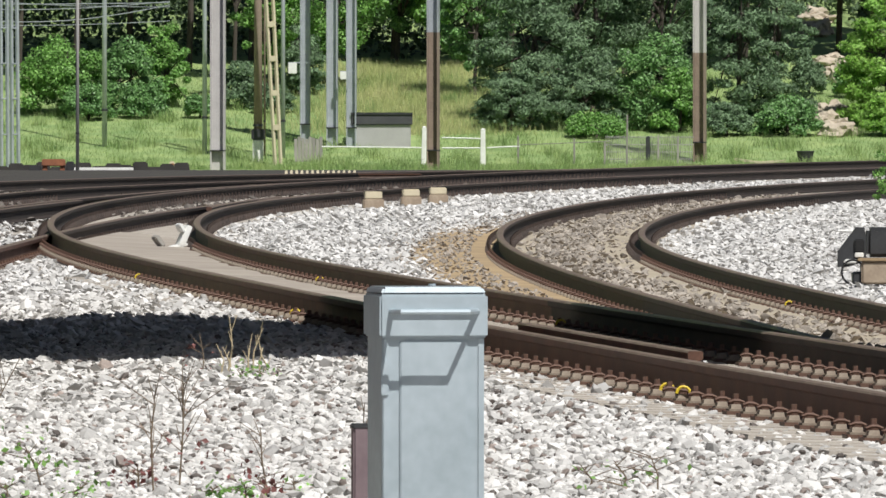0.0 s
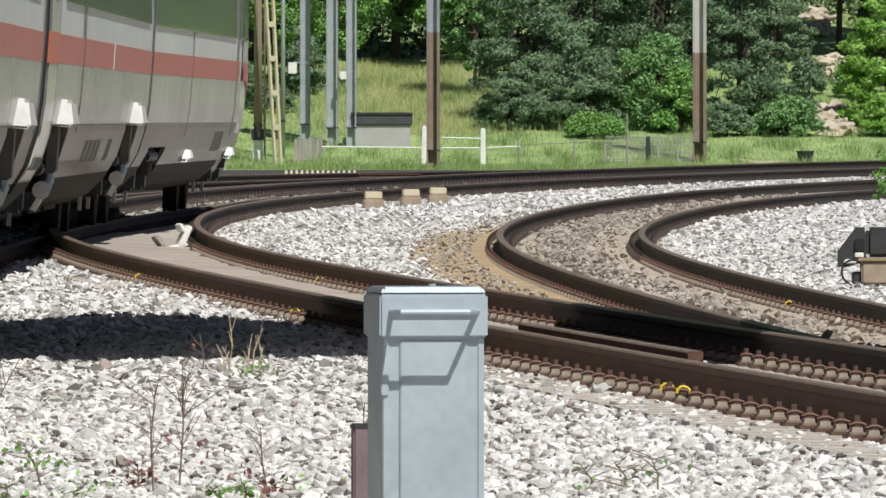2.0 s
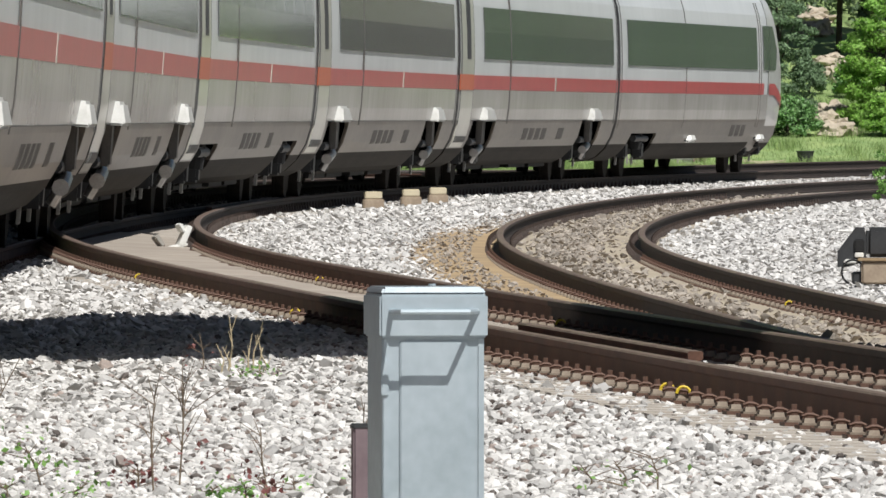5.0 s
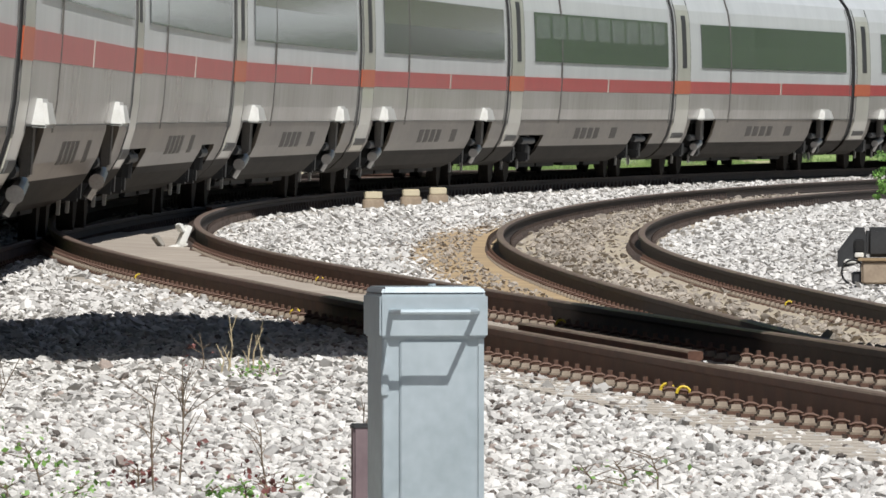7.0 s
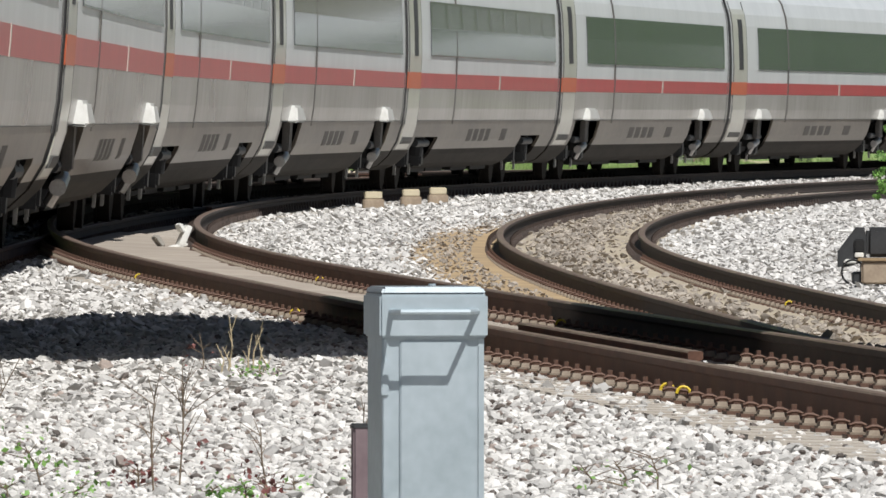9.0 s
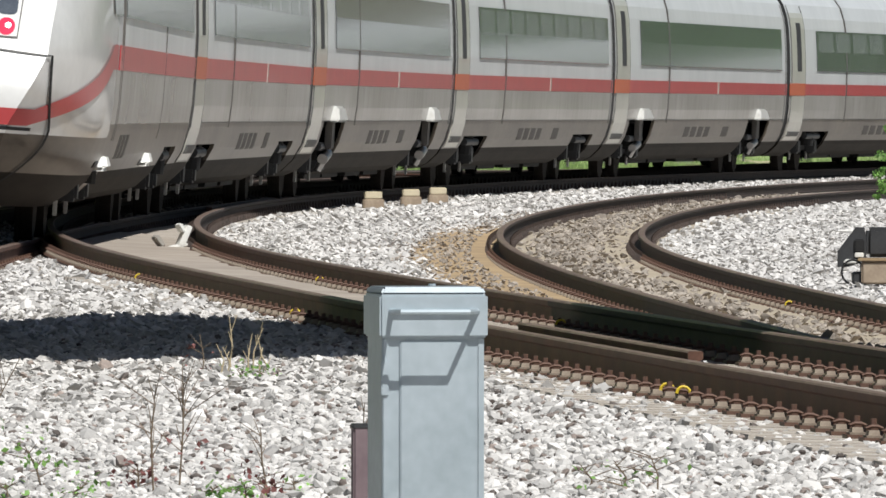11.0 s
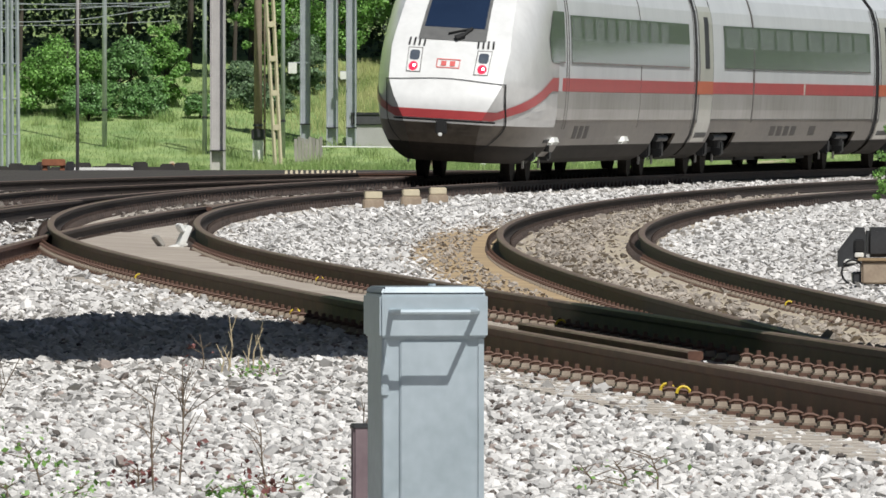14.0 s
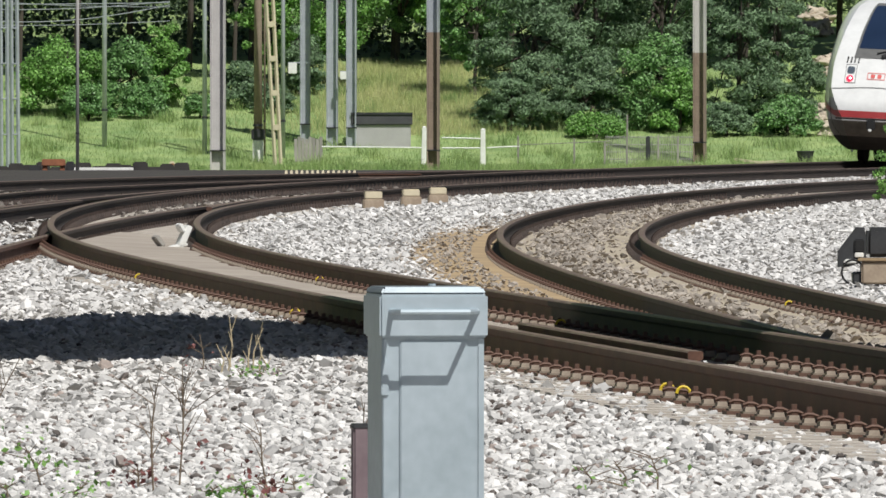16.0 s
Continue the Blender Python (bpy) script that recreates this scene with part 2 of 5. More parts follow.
def line(k, d):
    """The sideways place of track k's middle at the distance d; straight on past the ends."""
    v, m = LINES[k], BENDS[k]
    d = np.asarray(d, float)
    dc = np.clip(d, KNOT[0], KNOT[-1])
    i = np.clip(np.searchsorted(KNOT, dc) - 1, 0, len(KNOT) - 2)
    h = KNOT[i + 1] - KNOT[i]
    a, b = (KNOT[i + 1] - dc) / h, (dc - KNOT[i]) / h
    y = a * v[i] + b * v[i + 1] + ((a ** 3 - a) * m[i] + (b ** 3 - b) * m[i + 1]) * h * h / 6
    s0 = (v[1] - v[0]) / 25 - 25 * (2 * m[0] + m[1]) / 6
    s1 = (v[-1] - v[-2]) / 60 + 60 * (m[-2] + 2 * m[-1]) / 6
    on = np.clip(d - KNOT[-1], 0, None)
    curve = np.minimum(on, 250) ** 2 / 1000 + np.clip(on - 250, 0, None) * 0.5
    return y + np.where(d < KNOT[0], (d - KNOT[0]) * s0, 0) + on * s1 + curve


def cant(k, d):
    return np.clip(CANT[k][0] + CANT[k][1] * (np.clip(d, 30, 310) - 120) / 60, 0.02, 0.2)


def rail_plane(k, x, d):
    """Height of track k's running plane at the sideways place x."""
    return LOW[k] + cant(k, d) * np.clip(0.5 - (x - line(k, d)) / GAUGE, -0.35, 1.35)


def ground_z(x, d):
    x, d = np.asarray(x, float), np.asarray(d, float)
    w, z = np.full(np.broadcast(x, d).shape, 0.05), -0.03 * 0.05
    for k in range(4):
        g = np.exp(-((x - line(k, d)) / 1.25) ** 2)
        w = w + g
        z = z + g * rail_plane(k, x, d)
    z = z / w - 0.196 + 0.012 * np.clip((d - 62) / 12, 0, 1)
    up = np.clip(d - 336, 0, None)
    z = z - np.clip(d - 300, 0, 36) / 36 * (z + 0.32)
    return z + (np.minimum(up, 60) * 0.10 + np.clip(up - 60, 0, None) * 0.3) * np.clip((27 - x) / 9, 0.05, 1)

# ---- the ground: one sheet to the horizon ----
def build_ground():
    ds = np.concatenate([np.arange(-320, 24, 16), np.arange(24, 345, 2.0), np.arange(345, 420, 3), [440, 480, 560, 700, 1000, 1600, 2600]])
    xs = np.concatenate([[-1800, -900, -400, -200, -100, -60, -40, -28, -20], np.arange(-15, 25, 0.5), [27, 32, 40, 60, 100, 200, 400, 900, 1800]])
    gx, gd = np.meshgrid(xs, ds)
    gz = ground_z(gx, gd)
    n = len(xs)
    v = np.stack([gx, gd, gz], -1).reshape(-1, 3)
    idx = np.arange(len(v)).reshape(gx.shape)
    f = np.stack([idx[:-1, :-1], idx[:-1, 1:], idx[1:, 1:], idx[1:, :-1]], -1).reshape(-1, 4)
    ob = mesh("ground", v, f, BALLAST_BED, smooth=True)
    ob.data.materials.append(GRASS_BED)
    ob.data.materials.append(DARK_BALLAST)
    cx, cd = v[f].mean(1)[:, 0], v[f].mean(1)[:, 1]
    # unseen ground right of x = 28 is dark for the train's reflections
    idx = np.where((cd > 150) & (cx < line(0, cd) + 0.9) | (cd > 112) & (cx < line(0, cd) - 0.9) | (cd > 285) | (cx > 28) & (cd > 200), 2, 0)
    idx = np.where((cd > 320) & (cx < 26) | (cx < -60), 1, idx)
    ob.data.polygons.foreach_set("material_index", idx.astype(np.int32))
    tagged(ob, "pale grey railway ballast running into a green grass bank", "ground", kind="structure")


build_ground()


def scatter_stones(name, material, n, where, size, seed, label, lift=0.0, fine=False):
    """n rough stones lying at the places that where() draws, as one object."""
    rng = np.random.default_rng(seed)
    x, d = where(rng, n)
    n = len(x)
    if fine:
        g = (1 + 5 ** 0.5) / 2
        base = np.array([[-1, g, 0], [1, g, 0], [-1, -g, 0], [1, -g, 0], [0, -1, g], [0, 1, g], [0, -1, -g], [0, 1, -g], [g, 0, -1], [g, 0, 1], [-g, 0, -1], [-g, 0, 1]]) / 1.9
        tri = np.array([[0, 11, 5], [0, 5, 1], [0, 1, 7], [0, 7, 10], [0, 10, 11], [1, 5, 9], [5, 11, 4], [11, 10, 2], [10, 7, 6], [7, 1, 8],
                        [3, 9, 4], [3, 4, 2], [3, 2, 6], [3, 6, 8], [3, 8, 9], [4, 9, 5], [2, 4, 11], [6, 2, 10], [8, 6, 7], [9, 8, 1]])
    else:
        base = np.array([[1, 0, 0], [-1, 0, 0], [0, 1, 0], [0, -1, 0], [0, 0, 1], [0, 0, -0.5], [0.8, 0.8, 0.45], [-0.8, -0.7, 0.5]], float)
        tri = np.array([[0, 6, 4], [6, 2, 4], [2, 1, 4], [1, 7, 4], [7, 3, 4], [3, 0, 4], [0, 2, 6], [1, 3, 7], [2, 0, 5], [1, 2, 5], [3, 1, 5], [0, 3, 5]])
    nv = len(base)
    s = size * rng.lognormal(0, 0.27, n)
    v = base[None] * (1 + rng.uniform(-0.24, 0.24, (n, nv, 3))) * s[:, None, None] * np.stack([rng.uniform(0.8, 1.35, n), rng.uniform(0.7, 1.2, n), rng.uniform(0.45, 0.8, n)], -1)[:, None]
    ax = np.stack([np.cos(rng.uniform(0, math.pi, n)), rng.normal(0, 0.22, n), rng.normal(0, 0.22, n), np.zeros(n)], -1)
    ax[:, 3] = np.sqrt(np.clip(1 - ax[:, 0] ** 2, 0, 1)) * rng.choice([-1, 1], n)
    ax /= np.linalg.norm(ax, axis=1)[:, None]
    w, a, b, c = ax.T
    rot = np.stack([1 - 2 * (b * b + c * c), 2 * (a * b - c * w), 2 * (a * c + b * w), 2 * (a * b + c * w), 1 - 2 * (a * a + c * c), 2 * (b * c - a * w),
                    2 * (a * c - b * w), 2 * (b * c + a * w), 1 - 2 * (a * a + b * b)], -1).reshape(n, 3, 3)
    v = np.einsum("nij,nkj->nki", rot, v)
    z = ground_z(x, d) + lift + s * rng.uniform(-0.15, 0.75, n)
    v += np.stack([x, d, z], -1)[:, None]
    f = (tri[None] + nv * np.arange(n)[:, None, None]).reshape(-1, 3)
    me = bpy.data.meshes.new(name)
    me.vertices.add(n * nv)
    me.vertices.foreach_set("co", v.astype(np.float32).ravel())
    me.loops.add(len(f) * 3)
    me.loops.foreach_set("vertex_index", f.astype(np.int32).ravel())
    me.polygons.add(len(f))
    me.polygons.foreach_set("loop_start", np.arange(0, len(f) * 3, 3, dtype=np.int32))
    me.polygons.foreach_set("use_smooth", np.zeros(len(f), bool))
    me.update(calc_edges=True)
    me.materials.append(material)
    ob = new(name, me)
    return tagged(ob, label, "ballast", kind="stuff")


def clear_of_rails(x, d, gap=0.16):
    keep = np.ones(len(x), bool)
    for k in range(3):
        for s in (-1, 1):
            keep &= np.abs(x - line(k, d) - s * GAUGE / 2) > gap
    return keep


def near_bed(rng, n, d0=40.5, d1=72):
    d = rng.uniform(d0, d1, n)
    x = rng.uniform(-1, 1, n) * (d * 0.0385)
    k = clear_of_rails(x, d) & ((x < line(0, d) - 0.75) | (rng.random(n) < 0.5))
    return x[k], d[k]


def mid_bed(rng, n):
    d = rng.uniform(70, 150, n)
    x = rng.uniform(-1, 1, n) * (d * 0.039)
    out = (x < line(0, d) - 0.75) & (x < line(2, d) + 9) | (x > line(1, d) + 0.95) | ((x > line(0, d) + 0.95) & (x < line(1, d) - np.where(d > 84, 1.42, 1.32) - 0.5 * rng.random(n)))
    k = clear_of_rails(x, d) & out
    return x[k], d[k]


def far_bed(rng, n):
    d = rng.uniform(140, 290, n)
    x = rng.uniform(-1, 1, n) * (d * 0.039)
    out = (x > line(1, d) + 0.95) | ((x > line(0, d) + 1.0) & (x < line(1, d) - 1.1))
    k = clear_of_rails(x, d) & out
    return x[k], d[k]


def tan_bed(rng, n):
    d = rng.uniform(60, 210, n)
    x = line(1, d) - 0.08 + rng.normal(0, 0.24, n)
    k = clear_of_rails(x, d, 0.2) & (np.abs(x - line(1, d)) < 0.6)
    return x[k], d[k]


def ochre_bed(rng, n):
    d = rng.uniform(84, 170, n)
    x = line(1, d) - 1.05 - np.abs(rng.normal(0, 0.4, n))
    k = x > line(0, d) + 1.0
    return x[k], d[k]


def dark_bed(rng, n):
    d = rng.uniform(112, 230, n)
    x = rng.uniform(-1, 1, n) * (d * 0.039)
    k = clear_of_rails(x, d, 0.12) & (x < line(0, d) + np.where(d > 150, 0.8, -0.9))
    return x[k], d[k]


STONE_BROWN = mat("brown_stone", (0.27, 0.22, 0.19), (0.14, 0.12, 0.11), 0.85, 0, 7, 0.004, 40, island=0.6)
STONE_DARK = mat("sooty_stone", (0.17, 0.15, 0.13), (0.10, 0.085, 0.075), 0.9, 0, 3, 0.004, 40, island=0.4)
scatter_stones("near_ballast", STONE, 26000, lambda r, n: near_bed(r, n, 40.5, 56), 0.0182, 1, "coarse pale grey crushed ballast stones beside the track", 0, True)
scatter_stones("track_ballast", STONE, 32000, lambda r, n: near_bed(r, n, 56, 72), 0.0195, 12, "coarse pale grey crushed ballast stones around the switch")
scatter_stones("brown_ballast", STONE_BROWN, 2200, near_bed, 0.015, 11, "scattered dark brown and grey stones among the pale ballast", 0.012, True)
scatter_stones("shoulder_ballast", STONE_FAR, 60000, mid_bed, 0.0245, 2, "pale crushed ballast stones between the curved tracks")
scatter_stones("distant_ballast", STONE_FAR, 46000, far_bed, 0.030, 3, "pale crushed ballast stones along the far curve")
scatter_stones("dusty_ballast", STONE_TAN, 5200, tan_bed, 0.024, 4, "brown dusty ballast stones between two rails", 0.03)
scatter_stones("dusty_gravel", STONE_TAN, 1900, ochre_bed, 0.016, 5, "brown dusty gravel beside the curved rail", 0.02)
scatter_stones("sooty_ballast", STONE_DARK, 16000, dark_bed, 0.034, 6, "dark sooty ballast stones on the main track")


# ---- tracks ----
RAIL = [(-0.075, -0.172), (0.075, -0.172), (0.075, -0.160), (0.012, -0.140), (0.010, -0.050), (0.034, -0.038), (0.036, -0.008), (0.028, 0.0),
        (-0.028, 0.0), (-0.036, -0.008), (-0.034, -0.038), (-0.010, -0.050), (-0.012, -0.140), (-0.075, -0.160)]


def sweep_rail(name, k, off, d0, d1, parent, label="", lift=0.0, step=1.0):
    """One rail of track k, off metres from its middle, with a real rail section."""
    ds = np.concatenate([np.arange(d0, min(24, d1), 8.0), np.arange(max(d0, 24), min(d1, 345) + step / 2, step), np.arange(350, max(d1, 349), 5.0)])
    x = line(k, ds) + off
    z = rail_plane(k, x, ds) + lift
    sl = np.gradient(x, ds)
    nrm = np.sqrt(1 + sl ** 2)
    sec = np.array(RAIL)
    v = np.empty((len(ds), len(sec), 3))
    v[..., 0] = x[:, None] + sec[None, :, 0] / nrm[:, None]
    v[..., 1] = ds[:, None] - sec[None, :, 0] * (sl / nrm)[:, None]
    v[..., 2] = z[:, None] + sec[None, :, 1]
    m = len(sec)
    i = np.arange(len(ds) - 1)[:, None] * m
    j = np.arange(m)[None]
    f = np.stack([i + j, i + (j + 1) % m, i + m + (j + 1) % m, i + m + j], -1).reshape(-1, 4).tolist()
    f += [list(range(m))[::-1], [m * (len(ds) - 1) + q for q in range(m)]]
    ob = mesh(name, v.reshape(-1, 3), f, RUST, parent, label)
    ob.data.materials.append(HEAD)
    ob.data.materials.append(RUST_SHADE)
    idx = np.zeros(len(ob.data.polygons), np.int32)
    # rail sides that lie in shade get the darkened rust
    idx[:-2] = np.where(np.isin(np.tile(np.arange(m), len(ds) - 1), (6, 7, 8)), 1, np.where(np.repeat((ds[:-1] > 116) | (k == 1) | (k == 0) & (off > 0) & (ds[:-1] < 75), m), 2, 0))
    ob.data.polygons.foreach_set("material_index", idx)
    return ob


def fastener_mesh():
    """Ribbed base plate, two bolts with nuts and the spring washers over the rail foot."""
    bm = bmesh.new()
    box(bm, -0.165, 0.165, -0.08, 0.08, -0.020, 0.0)
    n0 = len(bm.faces)
    for s in (-1, 1):
        box(bm, s * 0.120 - 0.032, s * 0.120 + 0.032, -0.055, 0.055, 0.0, 0.009)
        box(bm, s * 0.120 - 0.023, s * 0.120 + 0.023, -0.045, 0.045, 0.009, 0.029, 0, 0.88)
        tube_path(bm, [(s * 0.118 + 0.033 * math.cos(a), -0.036, 0.033 + 0.012 * math.sin(a)) for a in np.linspace(-0.5, math.pi + 0.5, 6)], 0.007, 4)
        rod(bm, (s * 0.118, 0, 0.029), (s * 0.118, 0, 0.052), 0.021, 6)
        rod(bm, (s * 0.118, 0, 0.052), (s * 0.118, 0, 0.074), 0.0135, 7)
    me = bpy.data.meshes.new("fastener")
    for i, f in enumerate(bm.faces):
        f.material_index = 1 if i in (n0 + 2, n0 + 5, n0 + 1) else 0
    for f in bm.faces:
        c = f.calc_center_median()
        if c.z < 0.0285 and abs(c.x) > 0.07 and c.z > 0.0045:
            f.material_index = 1
    bm.to_mesh(me)
    bm.free()
    me.materials.append(CLIP)
    me.materials.append(PLATE)
    return me


FASTENER = fastener_mesh()


def plain_fastener_mesh():
    """The same fastener with fewer faces, for the far track."""
    bm = bmesh.new()
    box(bm, -0.165, 0.165, -0.08, 0.08, -0.020, 0.0)
    for s in (-1, 1):
        box(bm, s * 0.122 - 0.024, s * 0.122 + 0.024, -0.055, 0.055, 0.0, 0.05, 0, 0.75)
        rod(bm, (s * 0.118, 0, 0.05), (s * 0.118, 0, 0.088), 0.012, 4)
    me = bpy.data.meshes.new("plain_fastener")
    bm.to_mesh(me)
    bm.free()
    return me


FASTENER_FAR = plain_fastener_mesh()


def sleeper_mesh():
    me = bpy.data.meshes.new("sleeper")
    bm = box(bmesh.new(), -1.3, 1.3, -0.13, 0.13, -0.17, 0.0, 0.0, 0.97)
    bm.to_mesh(me)
    bm.free()
    me.materials.append(CONCRETE)
    return me


SLEEPER = sleeper_mesh()


def seat(k, d, off):
    x = float(line(k, d)) + off
    sl = float(line(k, d + 0.5) - line(k, d - 0.5))
    tilt = math.degrees(math.atan(float(cant(k, d)) / GAUGE))
    return pose(x, d, float(rail_plane(k, x, d)), 0, tilt, -math.degrees(math.atan(sl)))


def joined(name, me, poses, material, parent, label=""):
    co = np.array([v.co[:] for v in me.vertices])
    faces = [list(p.vertices) for p in me.polygons]
    vs, fs = [], []
    for m in poses:
        a = np.array(m)
        base = len(vs) * len(co)
        vs.append(co @ a[:3, :3].T + a[:3, 3])
        fs += [[q + base for q in f] for f in faces]
    ob = mesh(name, np.concatenate(vs), fs, material, parent, label)
    tagged(ob, kind="stuff")
    return ob


def spacing(d0, d1, k):
    """Where the sleepers of track k lie; closer together in the switch."""
    ds, d = [], d0 + 0.3
    while d < d1:
        ds.append(d)
        d += 0.6 if k != 0 or d > 118 else 0.47 if d < 62 else 0.54
    return ds


def build_track(k, d0, d1, near, rest, label):
    t = thing("railway_track", (0, 0, 0), label, "railway track", "curved tracks")
    for s in (-1, 1):
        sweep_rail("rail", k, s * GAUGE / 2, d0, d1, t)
    down = Matrix.Translation((0, 0, -0.178))
    far_f, far_s = [], []
    for d in spacing(d0, d1, k):
        sunk = 0.05 if k == 0 and 94 < d < 126 or k == 2 and 84 < d < 155 else 0.0
        m = seat(k, d, 0) @ Matrix.Translation((0, 0, -0.178 - sunk))
        if 20 < d < near:
            ob = new("sleeper", SLEEPER)
            ob.parent, ob.matrix_basis = t, m
        else:
            far_s.append(m)
        if d > rest or d < 20:
            continue
        for s in (-1, 1):
            m = seat(k, d, s * GAUGE / 2) @ down @ Matrix.Translation((0, 0, 0.016))
            if d < near:
                ob = new("fastener", FASTENER)
                ob.parent, ob.matrix_basis = t, m
            else:
                far_f.append(m)
    joined("sleeper_row", SLEEPER, far_s, CONCRETE, t)
    joined("fastener_row", FASTENER_FAR, far_f, CLIP_SHADE, t)
    return t


build_track(0, 34, 680, 118, 240, "curved railway track with rusty brown rails and bolted fasteners")
build_track(1, 40, 330, 120, 200, "rusty curved track set in sandy concrete and ballast")
build_track(2, -330, 196, 120, 196, "rusty branch track joining the curve by a switch")
build_track(3, 118, 330, 130, 200, "dark rusty track along the grass edge")

# ---- the train ----
SECTION = [(0.90, 0.27), (1.08, 0.36), (1.23, 0.52), (1.345, 0.75), (1.405, 1.00), (1.427, 1.25), (1.43, 1.56), (1.43, 1.79), (1.422, 2.08), (1.39, 2.5), (1.345, 2.92),
           (1.30, 3.15), (1.20, 3.42), (1.02, 3.64), (0.75, 3.80), (0.4, 3.88), (0.0, 3.90)]
SZ = np.array([z for _, z in SECTION])
SX = np.array([x for x, _ in SECTION])


def side_x(z):
    return float(np.interp(z, SZ, SX))


def shell(z0, z1, y0, y1, off=0.0, side=1, steps=2, inset=0.0):
    """Strip of the car's side skin between two heights and two places along it."""
    zs = sorted({z0, z1, *[float(z) for z in SZ if z0 < z < z1]})
    ys = np.linspace(y0, y1, steps)
    v = [(side * (side_x(z) + off), y, z) for y in ys for z in zs]
    m = len(zs)
    f = [[i * m + j, (i + 1) * m + j, (i + 1) * m + j + 1, i * m + j + 1] for i in range(len(ys) - 1) for j in range(m - 1)]
    if side < 0:
        f = [q[::-1] for q in f]
    return v, f


def slab(v, f, depth, side):
    """Gives a strip of skin a thickness inwards."""
    n = len(v)
    edge = {}
    for q in f:
        for a, b in zip(q, q[1:] + q[:1]):
            edge[(a, b)] = edge.get((a, b), 0) + 1
    v2 = v + [(x - side * depth, y, z) for x, y, z in v]
    f2 = f + [[i + n for i in q[::-1]] for q in f]
    for a, b in edge:
        if (b, a) not in edge:
            f2.append([b, a, a + n, b + n])
    return v2, f2


def strip(name, z0, z1, y0, y1, off, material, parent, depth=0.02, sides=(1, -1), label=""):
    made = [mesh(name, *slab(*shell(z0, z1, y0, y1, off, s), depth, s), material, parent[s] if isinstance(parent, dict) else parent, label) for s in sides]
    return dict(zip(sides, made))


def tube(name, z0, y0, y1, off, material, parent, smooth=True):
    """The skin over both sides and the roof, from z0 up, with end walls."""
    zs = [z0] + [float(z) for z in SZ if z > z0]
    ring = [(side_x(z) + off, z) for z in zs] + [(-side_x(z) - off, z) for z in zs[-2::-1]]
    v = [(x, y, z) for y in (y0, y1) for x, z in ring]
    m = len(ring)
    f = [[j, m + j, m + j + 1, j + 1] for j in range(m - 1)] + [[m - 1, 2 * m - 1, m, 0]]
    f += [list(range(m)), list(range(2 * m - 1, m - 1, -1))]
    return mesh(name, v, f, material, parent)


def wheel(name, x, y, parent):
    bm = bmesh.new()
    rod(bm, (x - 0.068, y, 0.41), (x + 0.068, y, 0.41), 0.46, 28)
    s = 1 if x > 0 else -1
    rod(bm, (x - s * 0.065, y, 0.41), (x - s * 0.095, y, 0.41), 0.488, 28)
    rod(bm, (x + s * 0.06, y, 0.41), (x + s * 0.12, y, 0.41), 0.13, 12)
    return part(name, bm, WHEEL, parent)


def bogie(y, parent, hood):
    b = block("bogie", (-1.0, 1.0, y - 1.7, y + 1.7, 0.38, 0.72), BLACK, parent, "dark steel bogie under the car", 0.03)
    for dy in (-1.2, 1.2):
        for s in (-1, 1):
            wheel("wheel", s * 0.752, y + dy, b)
            bm = box(bmesh.new(), s * 1.1 - 0.1, s * 1.1 + 0.1, y + dy - 0.18, y + dy + 0.18, 0.33, 0.62, 0.03)
            part("axle_box", bm, DARK_STEEL, b)
            # bright strip added for the light on each wheel's face
            part("wheel_glint", box(bmesh.new(), s * 1.0 - 0.018, s * 1.0 + 0.018, y + dy - 0.05, y + dy + 0.05, 0.19, 0.36, 0.006), STEEL, b)
    for s in (-1, 1):
        bm = bmesh.new()
        rod(bm, (s * 1.27, y - 1.0, 0.70), (s * 1.27, y + 0.9, 0.70), 0.06, 10)
        part("damper", bm, DARK_STEEL, b)
        bm = bmesh.new()
        rod(bm, (s * 1.14, y, 0.5), (s * 1.16, y, 0.98), 0.17, 14)
        part("air_spring", bm, BLACK, b)
    if hood:
        for s in (-1, 1):
            bm = box(bmesh.new(), s * 1.40 - 0.15, s * 1.40 + 0.15, y - 0.85, y + 0.85, 1.05, 1.27, 0.03, 0.66)
            part("spring_cover", bm, COVER, b, "pale hooded cover over the bogie opening")
            bm = box(bmesh.new(), s * 1.36 - 0.05, s * 1.36 + 0.05, y - 0.35, y + 0.15, 0.66, 1.06, 0.02)
            part("bracket", bm, GRILLE, b, "grey spring bracket")
            bm = bmesh.new()
            rod(bm, (s * 1.31, y - 0.45, 0.52), (s * 1.31, y + 0.3, 0.60), 0.075, 10)
            rod(bm, (s * 1.22, y - 0.1, 0.36), (s * 1.30, y - 0.1, 0.52), 0.05, 8)
            part("link", bm, STEEL, b)
    return b


CAR, PIVOT = 28.75, 9.6


